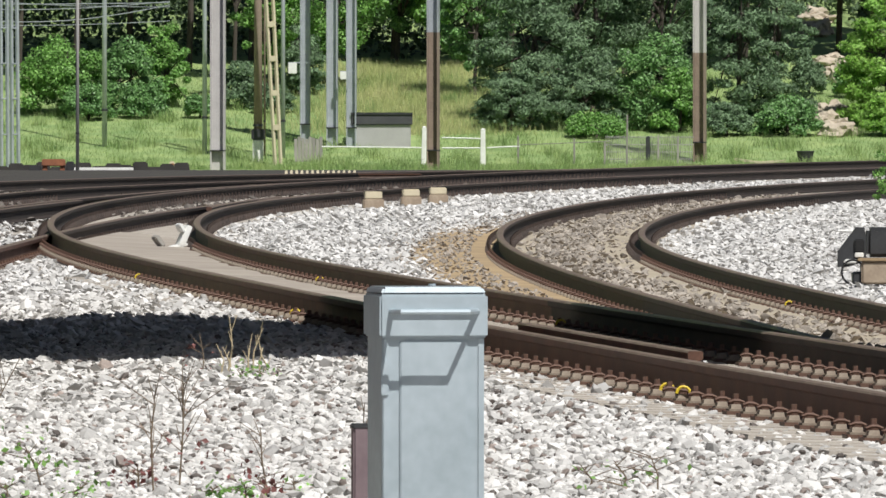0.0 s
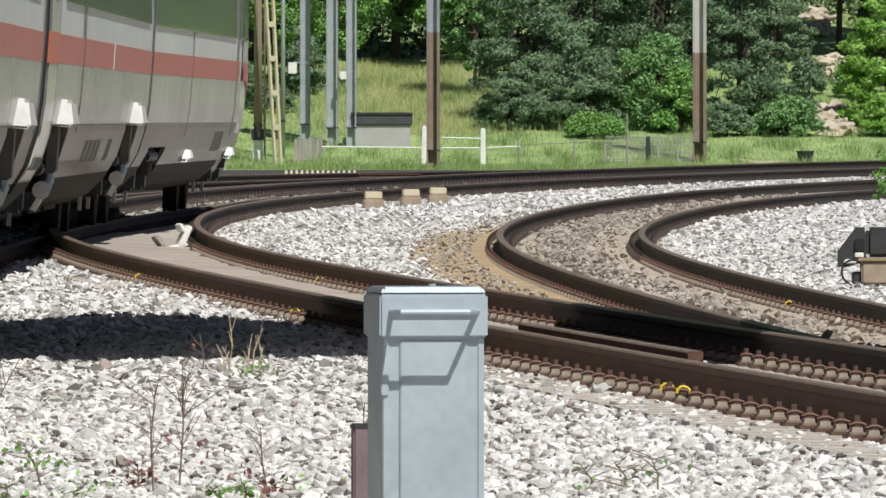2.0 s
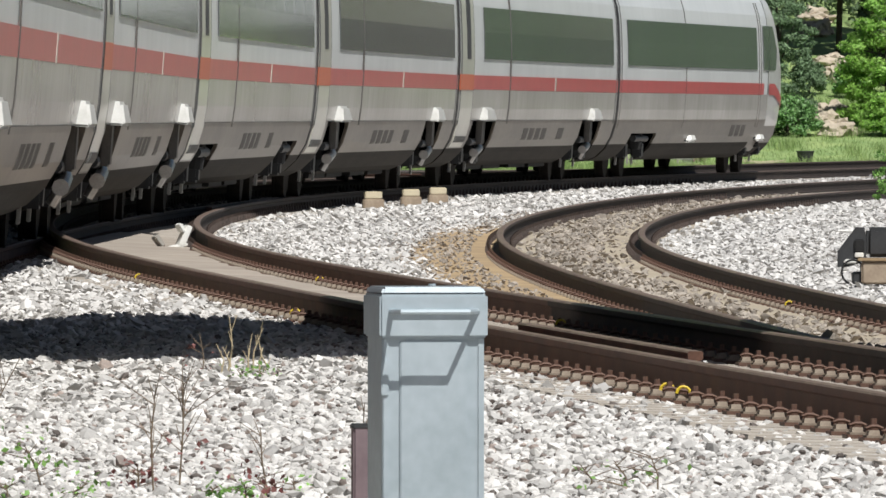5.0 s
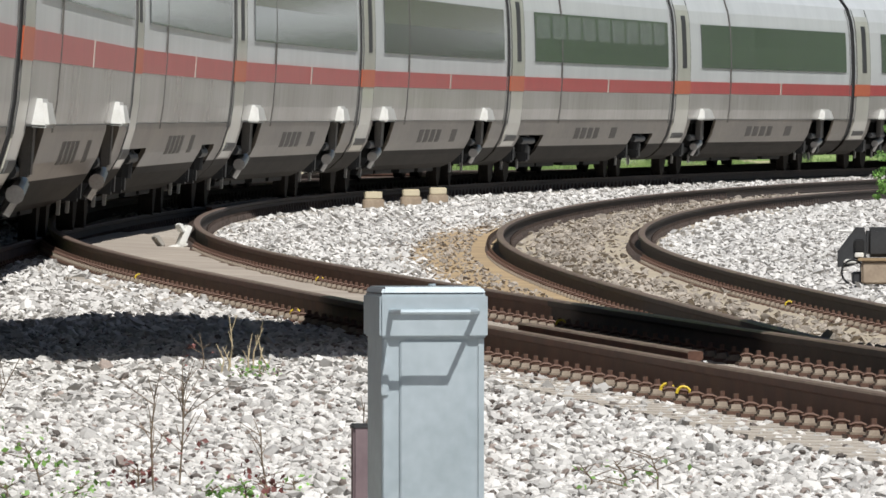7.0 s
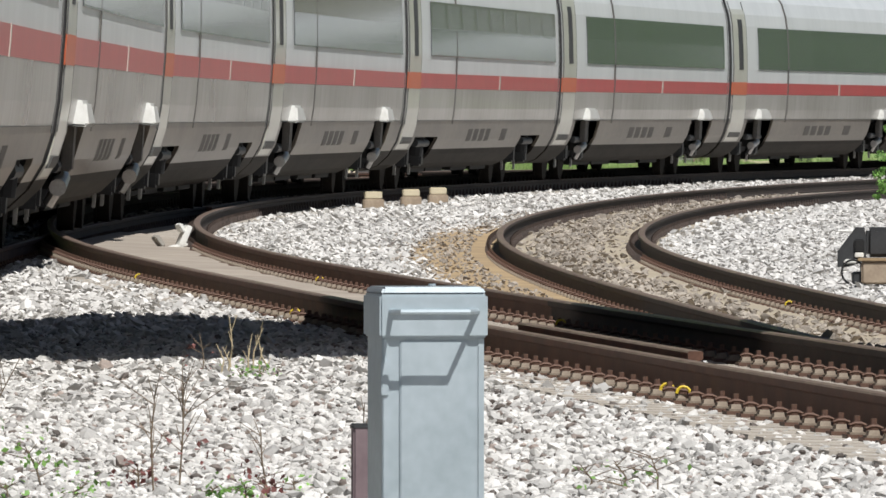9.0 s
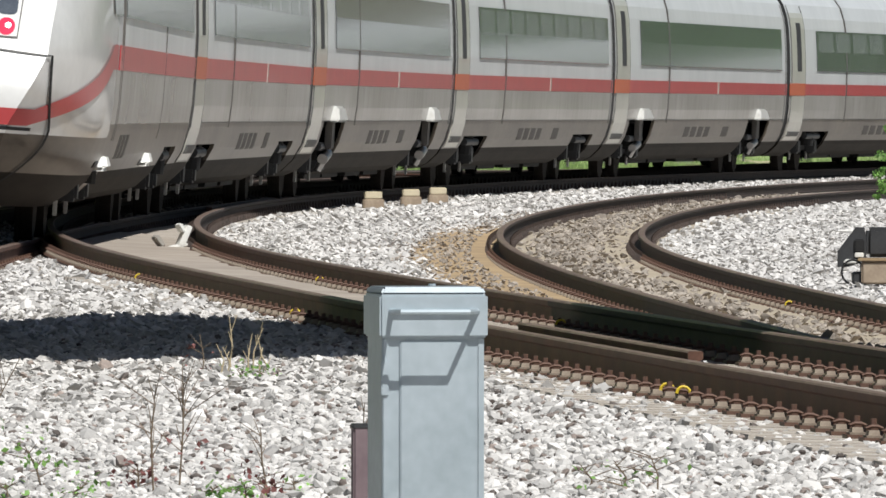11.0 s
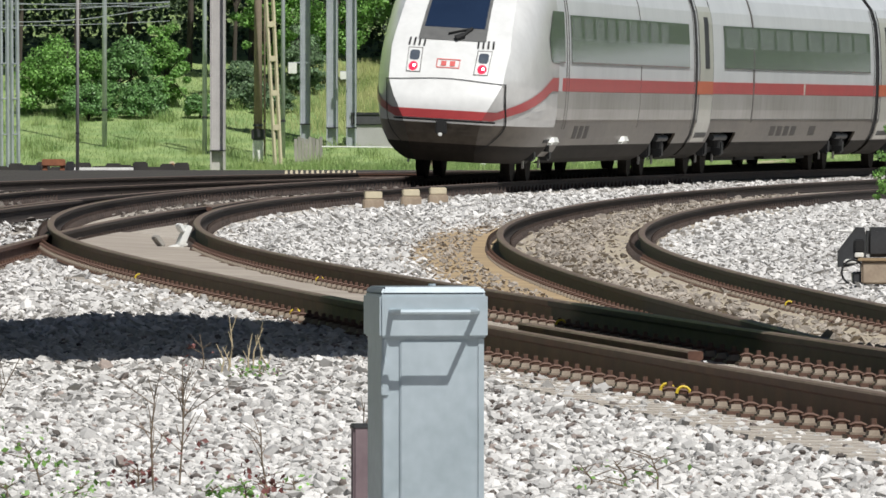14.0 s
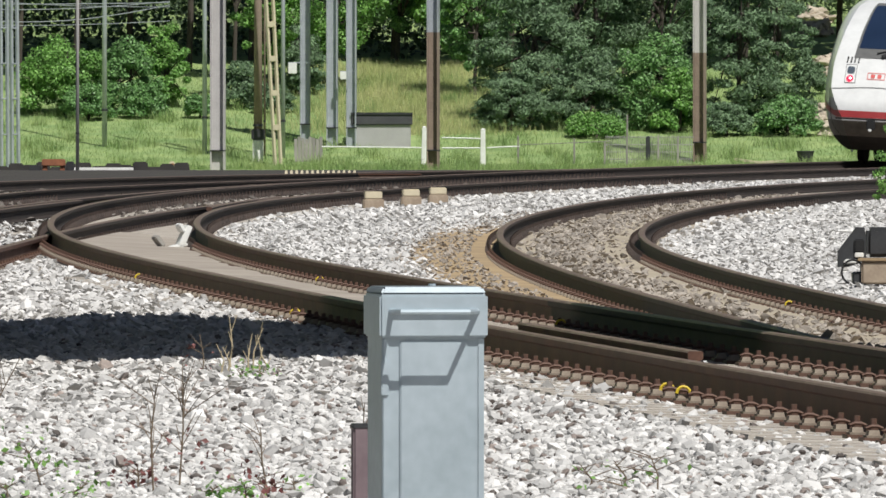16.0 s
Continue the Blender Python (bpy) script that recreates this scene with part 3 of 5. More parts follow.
def car_sides(car, y0, y1, hood, door_y):
    """What lies on a car's sides from y0 to y1 (its rear end is the smaller)."""
    wells = [(-PIVOT - 1.9, -PIVOT + 1.9), (PIVOT - 1.9, PIVOT + 1.9)]
    top = 1.06 if hood else 0.80
    cuts = [y0, wells[0][0], wells[0][1], wells[1][0], wells[1][1], y1]
    for a, b in ((0, 1), (2, 3), (4, 5)):
        if cuts[b] - cuts[a] > 0.3:
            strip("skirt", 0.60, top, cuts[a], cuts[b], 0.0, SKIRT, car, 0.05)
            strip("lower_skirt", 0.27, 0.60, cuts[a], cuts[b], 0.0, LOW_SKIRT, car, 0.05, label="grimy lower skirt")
    if top < 1.0:
        strip("side_panel", top, 1.06, y0, y1, 0.0, SKIRT, car, 0.04)
    block("underframe", (-0.95, 0.95, y0 + 0.4, y1 - 0.4, 0.42, 1.05), BLACK, car, "black underframe", 0.02)
    for y in (-6.6, -3.4, 1.0, 4.6):
        block("equipment_box", (-0.8, 0.8, y, y + 2.9, 0.20, 0.44), BLACK, car)
    strip("waist", 1.06, 1.56, y0, y1, 0.0, WAIST, car, 0.03, label="dusty grey lower side")
    for i in range(4):
        strip("grille", 0.72, 0.92, -2.6 + i * 1.1, -2.6 + i * 1.1 + 0.75, 0.006, GRILLE, car, 0.01)
    strip("grille", 0.72, 0.92, 3.6, 4.6, 0.006, GRILLE, car, 0.01)


def build_car(k, hood):
    car = thing("train_car", (0, 0, 0), "silver-white high-speed train car with a red band and dark window strip", "train car", "cars of the train")
    y0, y1 = -CAR / 2 + 0.22, CAR / 2 - 0.22
    tube("body", 1.06, y0, y1, -0.012, SILVER, car)
    car_sides(car, y0, y1, hood, y0)
    # upper skin with its painted band
    d0, d1 = y0 + 0.25, y0 + 2.15
    strip("red_band", 1.56, 1.79, d1 + 0.05, y1, 0.003, RED, car, 0.01, label="red band")
    door = strip("door", 0.62, 3.25, d0, d1, 0.010, CREAM, car, 0.03, label="cream passenger door with a slim dark window")
    strip("door_band", 1.55, 1.80, y0, d1, 0.016, ORANGE, door, 0.012)
    strip("door_window", 2.05, 3.05, d0 + 0.75, d0 + 1.35, 0.016, DARK_STEEL, door, 0.012, label="slim dark door window")
    strip("door_step", 0.70, 0.80, d0 + 0.2, d1 - 0.2, 0.03, SEAM, door, 0.03)
    strip("window_band", 2.06, 2.90, y0 + 3.9, y1 - 1.0, 0.006, GLASS, car, 0.012, label="long tinted window strip")
    for y in (d0 - 0.02, d1, y1 - 0.35):
        strip("seam", 1.0, 3.4, y, y + 0.03, 0.012, SEAM, car, 0.012)
    strip("panel_joint", 1.0, 3.6, y0 + 8.2, y0 + 8.34, 0.008, GRILLE, car, 0.012, label="dark panel joint across the side")
    strip("band_break", 1.555, 1.795, 2.0, 2.18, 0.008, CREAM, car, 0.01)
    strip("lower_seam", 1.056, 1.066, y0, y1, 0.006, SEAM, car, 0.01)
    if not hood:
        n = 9
        for i in range(n):
            y = y0 + 4.1 + i * (y1 - y0 - 5.4) / n
            strip("window_blind", 2.46, 2.86, y + 0.15, y + (y1 - y0 - 5.4) / n - 0.35, 0.009, INTERIOR, car, 0.01, (1,))
    tube("gangway_bellows", 0.85, y1 - 0.02, y1 + 0.46, -0.22, BLACK, car)
    strip("gap_seal", 0.6, 3.4, y1 - 0.01, y1 + 0.24, 0.006, BLACK, car, 0.05)
    tube("end_frame", 0.6, y0 - 0.06, y0 + 0.01, 0.004, BLACK, car)
    for y in (-PIVOT, PIVOT):
        bogie(y, car, hood)
    return car


# the nose: how far its middle lies behind the tip, by height
NOSE_Z = [0.27, 0.45, 0.70, 0.95, 1.15, 1.35, 1.75, 2.10, 2.45, 2.9, 3.3, 3.6, 3.78, 3.90]
NOSE_T = [0.75, 0.40, 0.14, 0.03, 0.0, 0.05, 0.28, 0.58, 0.95, 1.60, 2.35, 3.1, 3.8, 4.7]
NOSE_L = 4.8


FACE_Z = [0.27, 0.60, 0.95, 1.02, 1.35, 1.63, 2.2, 3.0, 3.5, 3.9]
FACE_X = [0.50, 0.58, 0.66, 0.68, 0.86, 0.98, 1.02, 0.95, 0.86, 0.5]
CREASE, BULGE = 0.6, 4.2


def nose_face(z):
    """Half the width of the flat front at height z, and of the whole nose."""
    w = max(side_x(z), 0.02)
    return min(float(np.interp(z, FACE_Z, FACE_X)), 0.82 * w), w


def nose_point(z, a, off=0.0):
    """A point of the nose at height z; a runs from 0 (one side) over 90 (the middle) to 180. The front is flat between two creases."""
    t = float(np.interp(z, NOSE_Z, NOSE_T))
    c, w = nose_face(z)
    u = (90 - a) / 90
    k = abs(u)
    back = 0.05 * (c / 0.95) ** 2
    if k <= CREASE:
        x, y = c * k / CREASE, t + back * (k / CREASE) ** 2
    else:
        q = min(1.0, (k - CREASE) / (1 - CREASE))
        x, y = c + (w - c) * (1 - (1 - q) ** BULGE), t + back + (NOSE_L - t - back) * q
    return Vector((math.copysign(x, u) * (1 + off / 1.4), y - off, z))


def nose_patch(name, lo, hi, a0, a1, off, material, parent, na=24, nz=10, label="", smooth=True):
    """A skin on the nose between heights lo(a) and hi(a), parted where it crosses a crease."""
    v, f = [], []
    m = nz + 1
    down = a1 < a0
    a0, a1 = min(a0, a1), max(a0, a1)
    stops = [a0] + [q for q in (90 - 90 * CREASE, 90 + 90 * CREASE) if a0 < q < a1] + [a1]
    for b0, b1 in zip(stops, stops[1:]):
        n = max(1, round(na * (b1 - b0) / (a1 - a0)))
        base = len(v)
        for i in range(n + 1):
            a = b0 + (b1 - b0) * i / n
            z0, z1 = lo(a), hi(a)
            for j in range(nz + 1):
                v.append(nose_point(z0 + (z1 - z0) * j / nz, a, off))
        f += [[base + i * m + j, base + i * m + j + 1, base + (i + 1) * m + j + 1, base + (i + 1) * m + j] for i in range(n) for j in range(nz)]
    return mesh(name, v, f, material, parent, label, smooth)


def nose_at(x, z):
    """The angle at which the nose has the sideways place x at height z."""
    c, w = nose_face(z)
    r = abs(x)
    if r <= c:
        k = CREASE * r / c
    else:
        k = CREASE + (1 - CREASE) * (1 - (1 - min((r - c) / (w - c), 1.0)) ** (1 / BULGE))
    return 90 - math.copysign(90 * k, x)


def build_end_car(label):
    """Car with a nose at its smaller end along y."""
    car = thing("train_end_car", (0, 0, 0), label, "train car", "cars of the train")
    y0, y1 = -CAR / 2 - 0.2, CAR / 2 - 0.22
    yb = y0 + NOSE_L
    tube("body", 1.06, yb - 0.01, y1, -0.012, SILVER, car)
    wells_top = 0.72
    wells = [(-PIVOT - 1.5, -PIVOT + 1.5), (PIVOT - 1.9, PIVOT + 1.9)]
    for a, b in ((-PIVOT + 1.5, PIVOT - 1.9), (PIVOT + 1.9, y1)):
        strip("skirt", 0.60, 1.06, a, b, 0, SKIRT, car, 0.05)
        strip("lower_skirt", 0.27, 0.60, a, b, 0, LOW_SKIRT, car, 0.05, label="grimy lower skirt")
    strip("side_panel", 0.80, 1.06, PIVOT - 1.9, PIVOT + 1.9, 0, SKIRT, car, 0.05)
    strip("side_panel", 0.40, 1.06, yb, -PIVOT + 1.5, 0, SKIRT, car, 0.05)
    block("underframe", (-0.9, 0.9, y0 + 3, y1 - 0.3, 0.42, 1.05), BLACK, car, "black underframe", 0.02)
    strip("waist", 1.06, 1.56, yb, y1, 0.0, WAIST, car, 0.03, label="dusty grey lower side")
    strip("red_band", 1.56, 1.79, yb + 0.75, y1, 0.003, RED, car, 0.01, label="red band")
    strip("cab_window", 2.06, 2.95, yb, yb + 0.9, 0.010, GLASS, car, 0.012)
    strip("window_band", 2.06, 2.90, yb + 2.0, y1 - 1.2, 0.006, GLASS, car, 0.012, label="long tinted window strip")
    for y in (yb + 1.25, yb + 1.6, y1 - 0.3, 4.0):
        strip("seam", 0.9, 3.4, y, y + 0.025, 0.006, GRILLE, car, 0.012)
    for i in range(3):
        strip("grille", 0.72, 0.95, -6.5 + i * 0.9, -5.9 + i * 0.9, 0.006, GRILLE, car, 0.01)
    for s in (-1, 1):
        for y in (-9.4, 2.2):
            bm = box(bmesh.new(), s * 1.30 - 0.13, s * 1.30 + 0.13, y - 0.5, y + 0.5, 0.62, 0.80, 0.05, 0.6)
            part("bracket_cover", bm, WHITE, car, "small pale cover low on the side")
    n = 9
    for i in range(n):
        y = yb + 2.3 + i * 1.9
        strip("window_blind", 2.46, 2.86, y, y + 1.25, 0.009, INTERIOR, car, 0.01, (1,))
    one = nose_shell(car)
    one.matrix_basis = pose(0, y0, 0)
    flat = lambda z: (lambda a: z)
    nose_patch("lower_nose", flat(0.58), flat(0.93), 0, 180, 0.0, SKIRT, one, 100, 8, "dusty grey lower nose, darkened for shade")
    nose_patch("nose_valance", flat(0.27), flat(0.58), 0, 180, 0.0, LOW_SKIRT, one, 100, 5, "grimy valance under the nose, darkened for shade")
    ease = lambda a: max(0.0, min(1.0, (abs(a - 90) - 56) / 26)) ** 0.85
    nose_patch("nose_band", lambda a: 1.0 + 0.56 * ease(a), lambda a: 1.15 + 0.64 * ease(a), 0.5, 179.5, 0.014, RED, one, 90, 3, "red band curving round the nose")
    nose_patch("hatch_seam", flat(0.955), flat(0.985), nose_at(0.86, 0.96), 180 - nose_at(0.86, 0.96), 0.017, BLACK, one, 30, 1)
    nose_patch("hatch_lip", flat(0.925), flat(0.955), nose_at(0.84, 0.94), 180 - nose_at(0.84, 0.94), 0.020, NOSE_WHITE, one, 30, 1)
    nose_patch("hatch_seam", lambda a: 1.62 + 0.06 * math.sin(radians(a)) ** 4, lambda a: 1.635 + 0.06 * math.sin(radians(a)) ** 4, nose_at(1.0, 1.63), 180 - nose_at(1.0, 1.63), 0.012, SEAM, one, 30, 1)
    for s in (-1, 1):
        v = []
        for q in range(19):
            z = 0.44 + 1.20 * q / 18
            x = s * (1.0 - 0.46 * max(0.0, (1.0 - z) / 0.56) ** 1.8)
            v += [nose_point(z, nose_at(x, z), 0.017), nose_point(z, nose_at(x + s * 0.02, z), 0.017)]
        f = [[2 * q, 2 * q + 1, 2 * q + 3, 2 * q + 2][::-s] for q in range(18)]
        mesh("hatch_seam", v, f, BLACK, one)
    nose_patch("windscreen", flat(2.34), flat(3.60), 59, 121, 0.014, SEAM, one, 24, 14, "black-framed cab windscreen")
    nose_patch("windscreen_pane", flat(2.56), flat(3.54), 62, 118, 0.022, SHIELD, one, 24, 14, "blue tinted windscreen glass")
    for s in (-1, 1):
        a0 = 90 + s * 76
        tip = lambda a: max(0.0, (a0 + s * 4.0 - a) * s / 4.0)
        nose_patch("cab_side_window", lambda a: 2.06 + 0.40 * tip(a), lambda a: 2.95 - 0.45 * tip(a), a0, 90 + s * 89.9, 0.012, GLASS, one, 12, 6, "pointed dark cab side window")
    for x in (-0.585, 0.585):
        a, b = sorted((nose_at(x - 0.125, 2.0), nose_at(x + 0.125, 2.0)))
        nose_patch("lamp_surround", flat(1.77), flat(2.19), a, b, 0.009, GRILLE, one, 4, 6)
        a, b = sorted((nose_at(x - 0.112, 2.0), nose_at(x + 0.112, 2.0)))
        nose_patch("lamp_panel", flat(1.783), flat(2.177), a, b, 0.013, NOSE_WHITE, one, 4, 6)
        round_patch("tail_light", x, 1.87, 0.078, 0.078, 0.018, TAIL_LIGHT, one, "red tail light")
        round_patch("tail_light_core", x + 0.015, 1.88, 0.026, 0.026, 0.022, WHITE_LIGHT, one, "bright core of the tail light")
        round_patch("headlight", x, 2.06, 0.085, 0.085, 0.018, LENS, one, "dark headlight lens", 5)
        for i in range(4):
            xx = x + (i - 1.5) * 0.085
            a = nose_at(xx, 2.30)
            nose_patch("vent_slot", flat(2.22), flat(2.36), a - 0.9, a + 0.9, 0.012, BLACK, one, 1, 3)
    # plain red sign frame with bars
    for x0, x1, z0, z1 in ((-0.20, 0.20, 2.005, 2.02), (-0.20, 0.20, 1.865, 1.88), (-0.20, -0.185, 1.865, 2.02), (0.185, 0.20, 1.865, 2.02), (-0.12, -0.03, 1.90, 1.985), (0.03, 0.12, 1.90, 1.985)):
        nose_patch("sign_mark", flat(z0), flat(z1), nose_at(x1, 1.94), nose_at(x0, 1.94), 0.012, RED_FLAT, one, 4, 2, smooth=False)
    bm = box(bmesh.new(), -0.09, 0.09, -0.10, 0.25, 0.74, 0.97, 0.02)
    part("coupler_slot", bm, BLACK, one)
    bm = box(bmesh.new(), -0.03, 0.03, -0.14, -0.06, 0.70, 0.76, 0.01)
    part("coupler_hook", bm, WHITE, one)
    bm = bmesh.new()
    p, q = nose_point(2.38, 84, 0.06), nose_point(2.56, 74, 0.06)
    rod(bm, p, q, 0.03, 8)
    rod(bm, nose_point(2.56, 74, 0.06), nose_point(2.46, 94, 0.06), 0.018, 6)
    rod(bm, nose_point(2.38, 87, 0.06), nose_point(2.44, 80, 0.07), 0.05, 8)
    part("wiper", bm, BLACK, one)
    for y in (-PIVOT, PIVOT):
        bogie(y, car, False)
    tube("gangway_bellows", 0.85, y1 - 0.02, y1 + 0.46, -0.22, BLACK, car)
    strip("gap_seal", 0.6, 3.4, y1 - 0.01, y1 + 0.24, 0.006, BLACK, car, 0.05)
    return car


def nose_shell(parent):
    """The white upper nose with its two sharp creases."""
    zs = np.concatenate([[0.93, 1.0], np.linspace(1.08, 3.6, 28), [3.68, 3.76, 3.83, 3.87, 3.895]])
    n = 100
    m = n + 1
    v = [nose_point(float(z), 180 * i / n) for z in zs for i in range(m)]
    f = [[j * m + i, j * m + i + 1, (j + 1) * m + i + 1, (j + 1) * m + i] for j in range(len(zs) - 1) for i in range(n)]
    ob = mesh("nose", v, f, NOSE_WHITE, parent, "angular white nose with a flat front", True)
    for e in ob.data.edges:
        a, b = e.vertices
        if a % m == b % m and a % m in (20, 80):
            e.use_edge_sharp = True
    return ob


def round_patch(name, x, z, rx, rz, off, material, parent, label="", power=2):
    """A rounded lens on the nose's skin."""
    v = [nose_point(z, nose_at(x, z), off + 0.004)]
    n = 20
    for k in range(n):
        c, s = math.cos(k * math.tau / n), math.sin(k * math.tau / n)
        r = (abs(c) ** power + abs(s) ** power) ** (-1 / power)
        zz = z + rz * r * s
        v.append(nose_point(zz, nose_at(x + rx * r * c, zz), off))
    return mesh(name, v, [[0, 1 + k, 1 + (k + 1) % n] for k in range(n)], material, parent, label)


HOODS = {1: 1, 2: 1, 4: 1, 5: 1, 7: 1, 9: 1}
CARS = []
CAR_POWERED = build_car(0, True)
CAR_PLAIN = build_car(3, False)
END_CAR = build_end_car("white-nosed end car of a high-speed train with red lights")
CARS.append((END_CAR, True))
for i in range(1, 11):
    src = CAR_POWERED if i in HOODS else CAR_PLAIN
    first = i in (1, 3)
    CARS.append((src if first else copy_thing(src, pose(0, 0, 0)), False))
CARS.append((copy_thing(END_CAR, pose(0, 0, 0)), False))

# ---- trackside: sand, check rail, crossing pieces ----
def sheet(name, k, o0, o1, d0, d1, lift, material, label, seed=0, wob=0.0):
    """A thin flat layer along track k between two sideways offsets, with uneven edges."""
    rng = np.random.default_rng(seed)
    ds = np.arange(d0, d1, 0.8)
    cols = np.linspace(0, 1, 7)
    v = []
    for d in ds:
        fade = min(1.0, (d - d0) / 6 + 0.15, (d1 - d) / 6 + 0.15)
        a, b = o0 * fade + rng.normal(0, wob), o1 * fade + rng.normal(0, wob)
        if o0 * o1 > 0:
            a, b = o0 + rng.normal(0, wob), o1 + rng.normal(0, wob)
        for c in cols:
            x = float(line(k, d)) + a + (b - a) * c
            v.append((x, d, float(rail_plane(k, x, d)) + lift))
    m = len(cols)
    f = [[i * m + j, i * m + j + 1, (i + 1) * m + j + 1, (i + 1) * m + j] for i in range(len(ds) - 1) for j in range(m - 1)]
    return tagged(mesh(name, v, f, material, smooth=True), label, "paving", kind="structure")


sheet("sand_infill_inner", 0, -0.58, 0.58, 74, 132, -0.158, PALE_SAND, "pale sandy concrete infill between rails", 1, 0.03)
sheet("sand_infill_outer", 1, -0.60, 0.60, 58, 215, -0.170, SAND, "brown sandy infill between curved rails", 2, 0.03)
sheet("sand_strip", 1, -1.62, -0.80, 84, 150, -0.160, OCHRE, "ochre sand strip beside the curved rail", 3, 0.05)
sheet("sand_verge", 1, 0.80, 1.35, 96, 190, -0.165, SAND, "sandy verge beside the outer rail", 4, 0.08)
sheet("sand_apron", 1, -1.3, -0.8, 56, 84, -0.15, PALE_SAND, "pale dusty strip beside the switch", 5, 0.05)

check = thing("check_rail", (0, 0, 0), "short rusty check rail beside the running rail", "check rail")
sweep_rail("rail", 0, -GAUGE / 2 + 0.135, 55.2, 62.5, check, "", 0.028, 0.5)
for d in np.arange(55.7, 62, 1.2):
    x = float(line(0, d)) - GAUGE / 2 + 0.07
    z = float(rail_plane(0, x, d))
    block("spacer", (x - 0.03, x + 0.03, d - 0.07, d + 0.07, z - 0.13, z - 0.05), RUST, check)
# white block that paints the sunlight on the check rail's end
x = float(line(0, 55.1)) - GAUGE / 2 + 0.16
block("lit_end", (x - 0.01, x + 0.02, 55.0, 55.19, -0.12, 0.02), WHITE, check, "white block for the sunlit end of the check rail", 0.008)

# wing rails at the two crossings
for nm, k, off, d0, d1 in (("wing_rail", 2, -GAUGE / 2 + 0.15, 128, 150), ("wing_rail", 0, GAUGE / 2 - 0.15, 150, 170)):
    w = thing(nm, (0, 0, 0), "short rusty wing rail at the switch crossing", "switch rail", "switch rails")
    sweep_rail("rail", k, off, d0, d1, w, "", 0.004, 0.8)


# ---- yellow marks on some clips ----
def yellow_clip(k, side, d):
    x = float(line(k, d)) + side * GAUGE / 2 - 0.118
    z = float(rail_plane(k, x, d)) - 0.130
    bm = bmesh.new()
    pts = [Vector((x + 0.030 * math.cos(a), d - 0.05, z + 0.030 * math.sin(a))) for a in np.linspace(0, math.pi, 7)]
    tube_path(bm, pts, 0.0075, 6)
    tagged(part("rail_clip", bm, YELLOW), "bright yellow painted spring clip on the rail foot", "rail clip", "yellow clips")


for k, s, d in ((0, -1, 53.55), (0, -1, 54.15), (0, -1, 74.5), (0, -1, 90.5), (0, 1, 92.9), (0, 1, 73.3), (1, 1, 90.1)):
    yellow_clip(k, s, d)


# ---- the cable box in the foreground ----
def build_box():
    b = thing("cable_box", (-0.054, 38.0, 0.008), "grey galvanised steel cable box with overhanging lid and handle", "cable box", rz=9)
    w, dep = 0.161, 0.150
    block("body", (-w, w, -dep, dep, -0.75, 0.445), GALV, b, "", 0.006)
    bm = box(bmesh.new(), -w - 0.010, w + 0.008, -dep - 0.022, dep + 0.02, 0.43, 0.565, 0.007)
    part("lid", bm, GALV, b, "folded sheet lid")
    bm = box(bmesh.new(), -w - 0.007, w + 0.005, -dep - 0.019, dep + 0.016, 0.565, 0.588, 0.006, 0.93)
    part("lid_top", bm, GALV_TOP, b, "weathered zinc top of the lid, darkened for the sky's reflection")
    block("front_panel", (-w + 0.055, w - 0.055, -dep - 0.010, -dep + 0.02, -0.74, 0.42), GALV, b, "raised flat front panel", 0.004)
    for s in (-1, 1):
        block("side_flange", (s * (w - 0.012) - 0.010, s * (w - 0.012) + 0.010, -dep - 0.005, -dep + 0.02, -0.74, 0.43), GALV, b, "", 0.003)
    y = -dep - 0.022
    bm = bmesh.new()
    pts = [(-0.135, y, 0.512), (-0.122, y - 0.125, 0.512), (0.090, y - 0.125, 0.512), (0.135, y, 0.512)]
    tube_path(bm, pts, 0.009, 10)
    part("handle", bm, GALV, b, "bent steel bar handle")
    block("lip", (-0.137, 0.137, y - 0.014, y + 0.002, 0.504, 0.519), GALV, b, "", 0.003)
    bm = bmesh.new()
    rod(bm, (0.02, 0.0, 0.58), (0.02, 0.0, 0.596), 0.012, 8)
    part("bolt", bm, GALV, b)
    block("hinge", (-w - 0.004, -w + 0.02, -dep - 0.012, -dep + 0.005, 0.25, 0.36), GALV, b, "", 0.003)


build_box()
p = thing("marker_post", (-0.268, 39.4, 0), "weathered mauve-brown metal post beside the box", "post", rz=9)
block("post", (-0.026, 0.026, -0.03, 0.03, -0.75, 0.125), MAUVE, p, "", 0.006)
block("cap", (-0.029, 0.029, -0.033, 0.033, 0.115, 0.133), DARK_STEEL, p, "", 0.004)


# ---- an unseen deck added overhead, shaped to cast the shade on the tracks ----
def prism(outline, z0, z1):
    bm = bmesh.new()
    lo = [bm.verts.new((x, y, z0)) for x, y in outline]
    hi = [bm.verts.new((x, y, z1)) for x, y in outline]
    n = len(outline)
    bm.faces.new(lo[::-1])
    bm.faces.new(hi)
    for i in range(n):
        bm.faces.new((lo[i], lo[(i + 1) % n], hi[(i + 1) % n], hi[i]))
    return bm


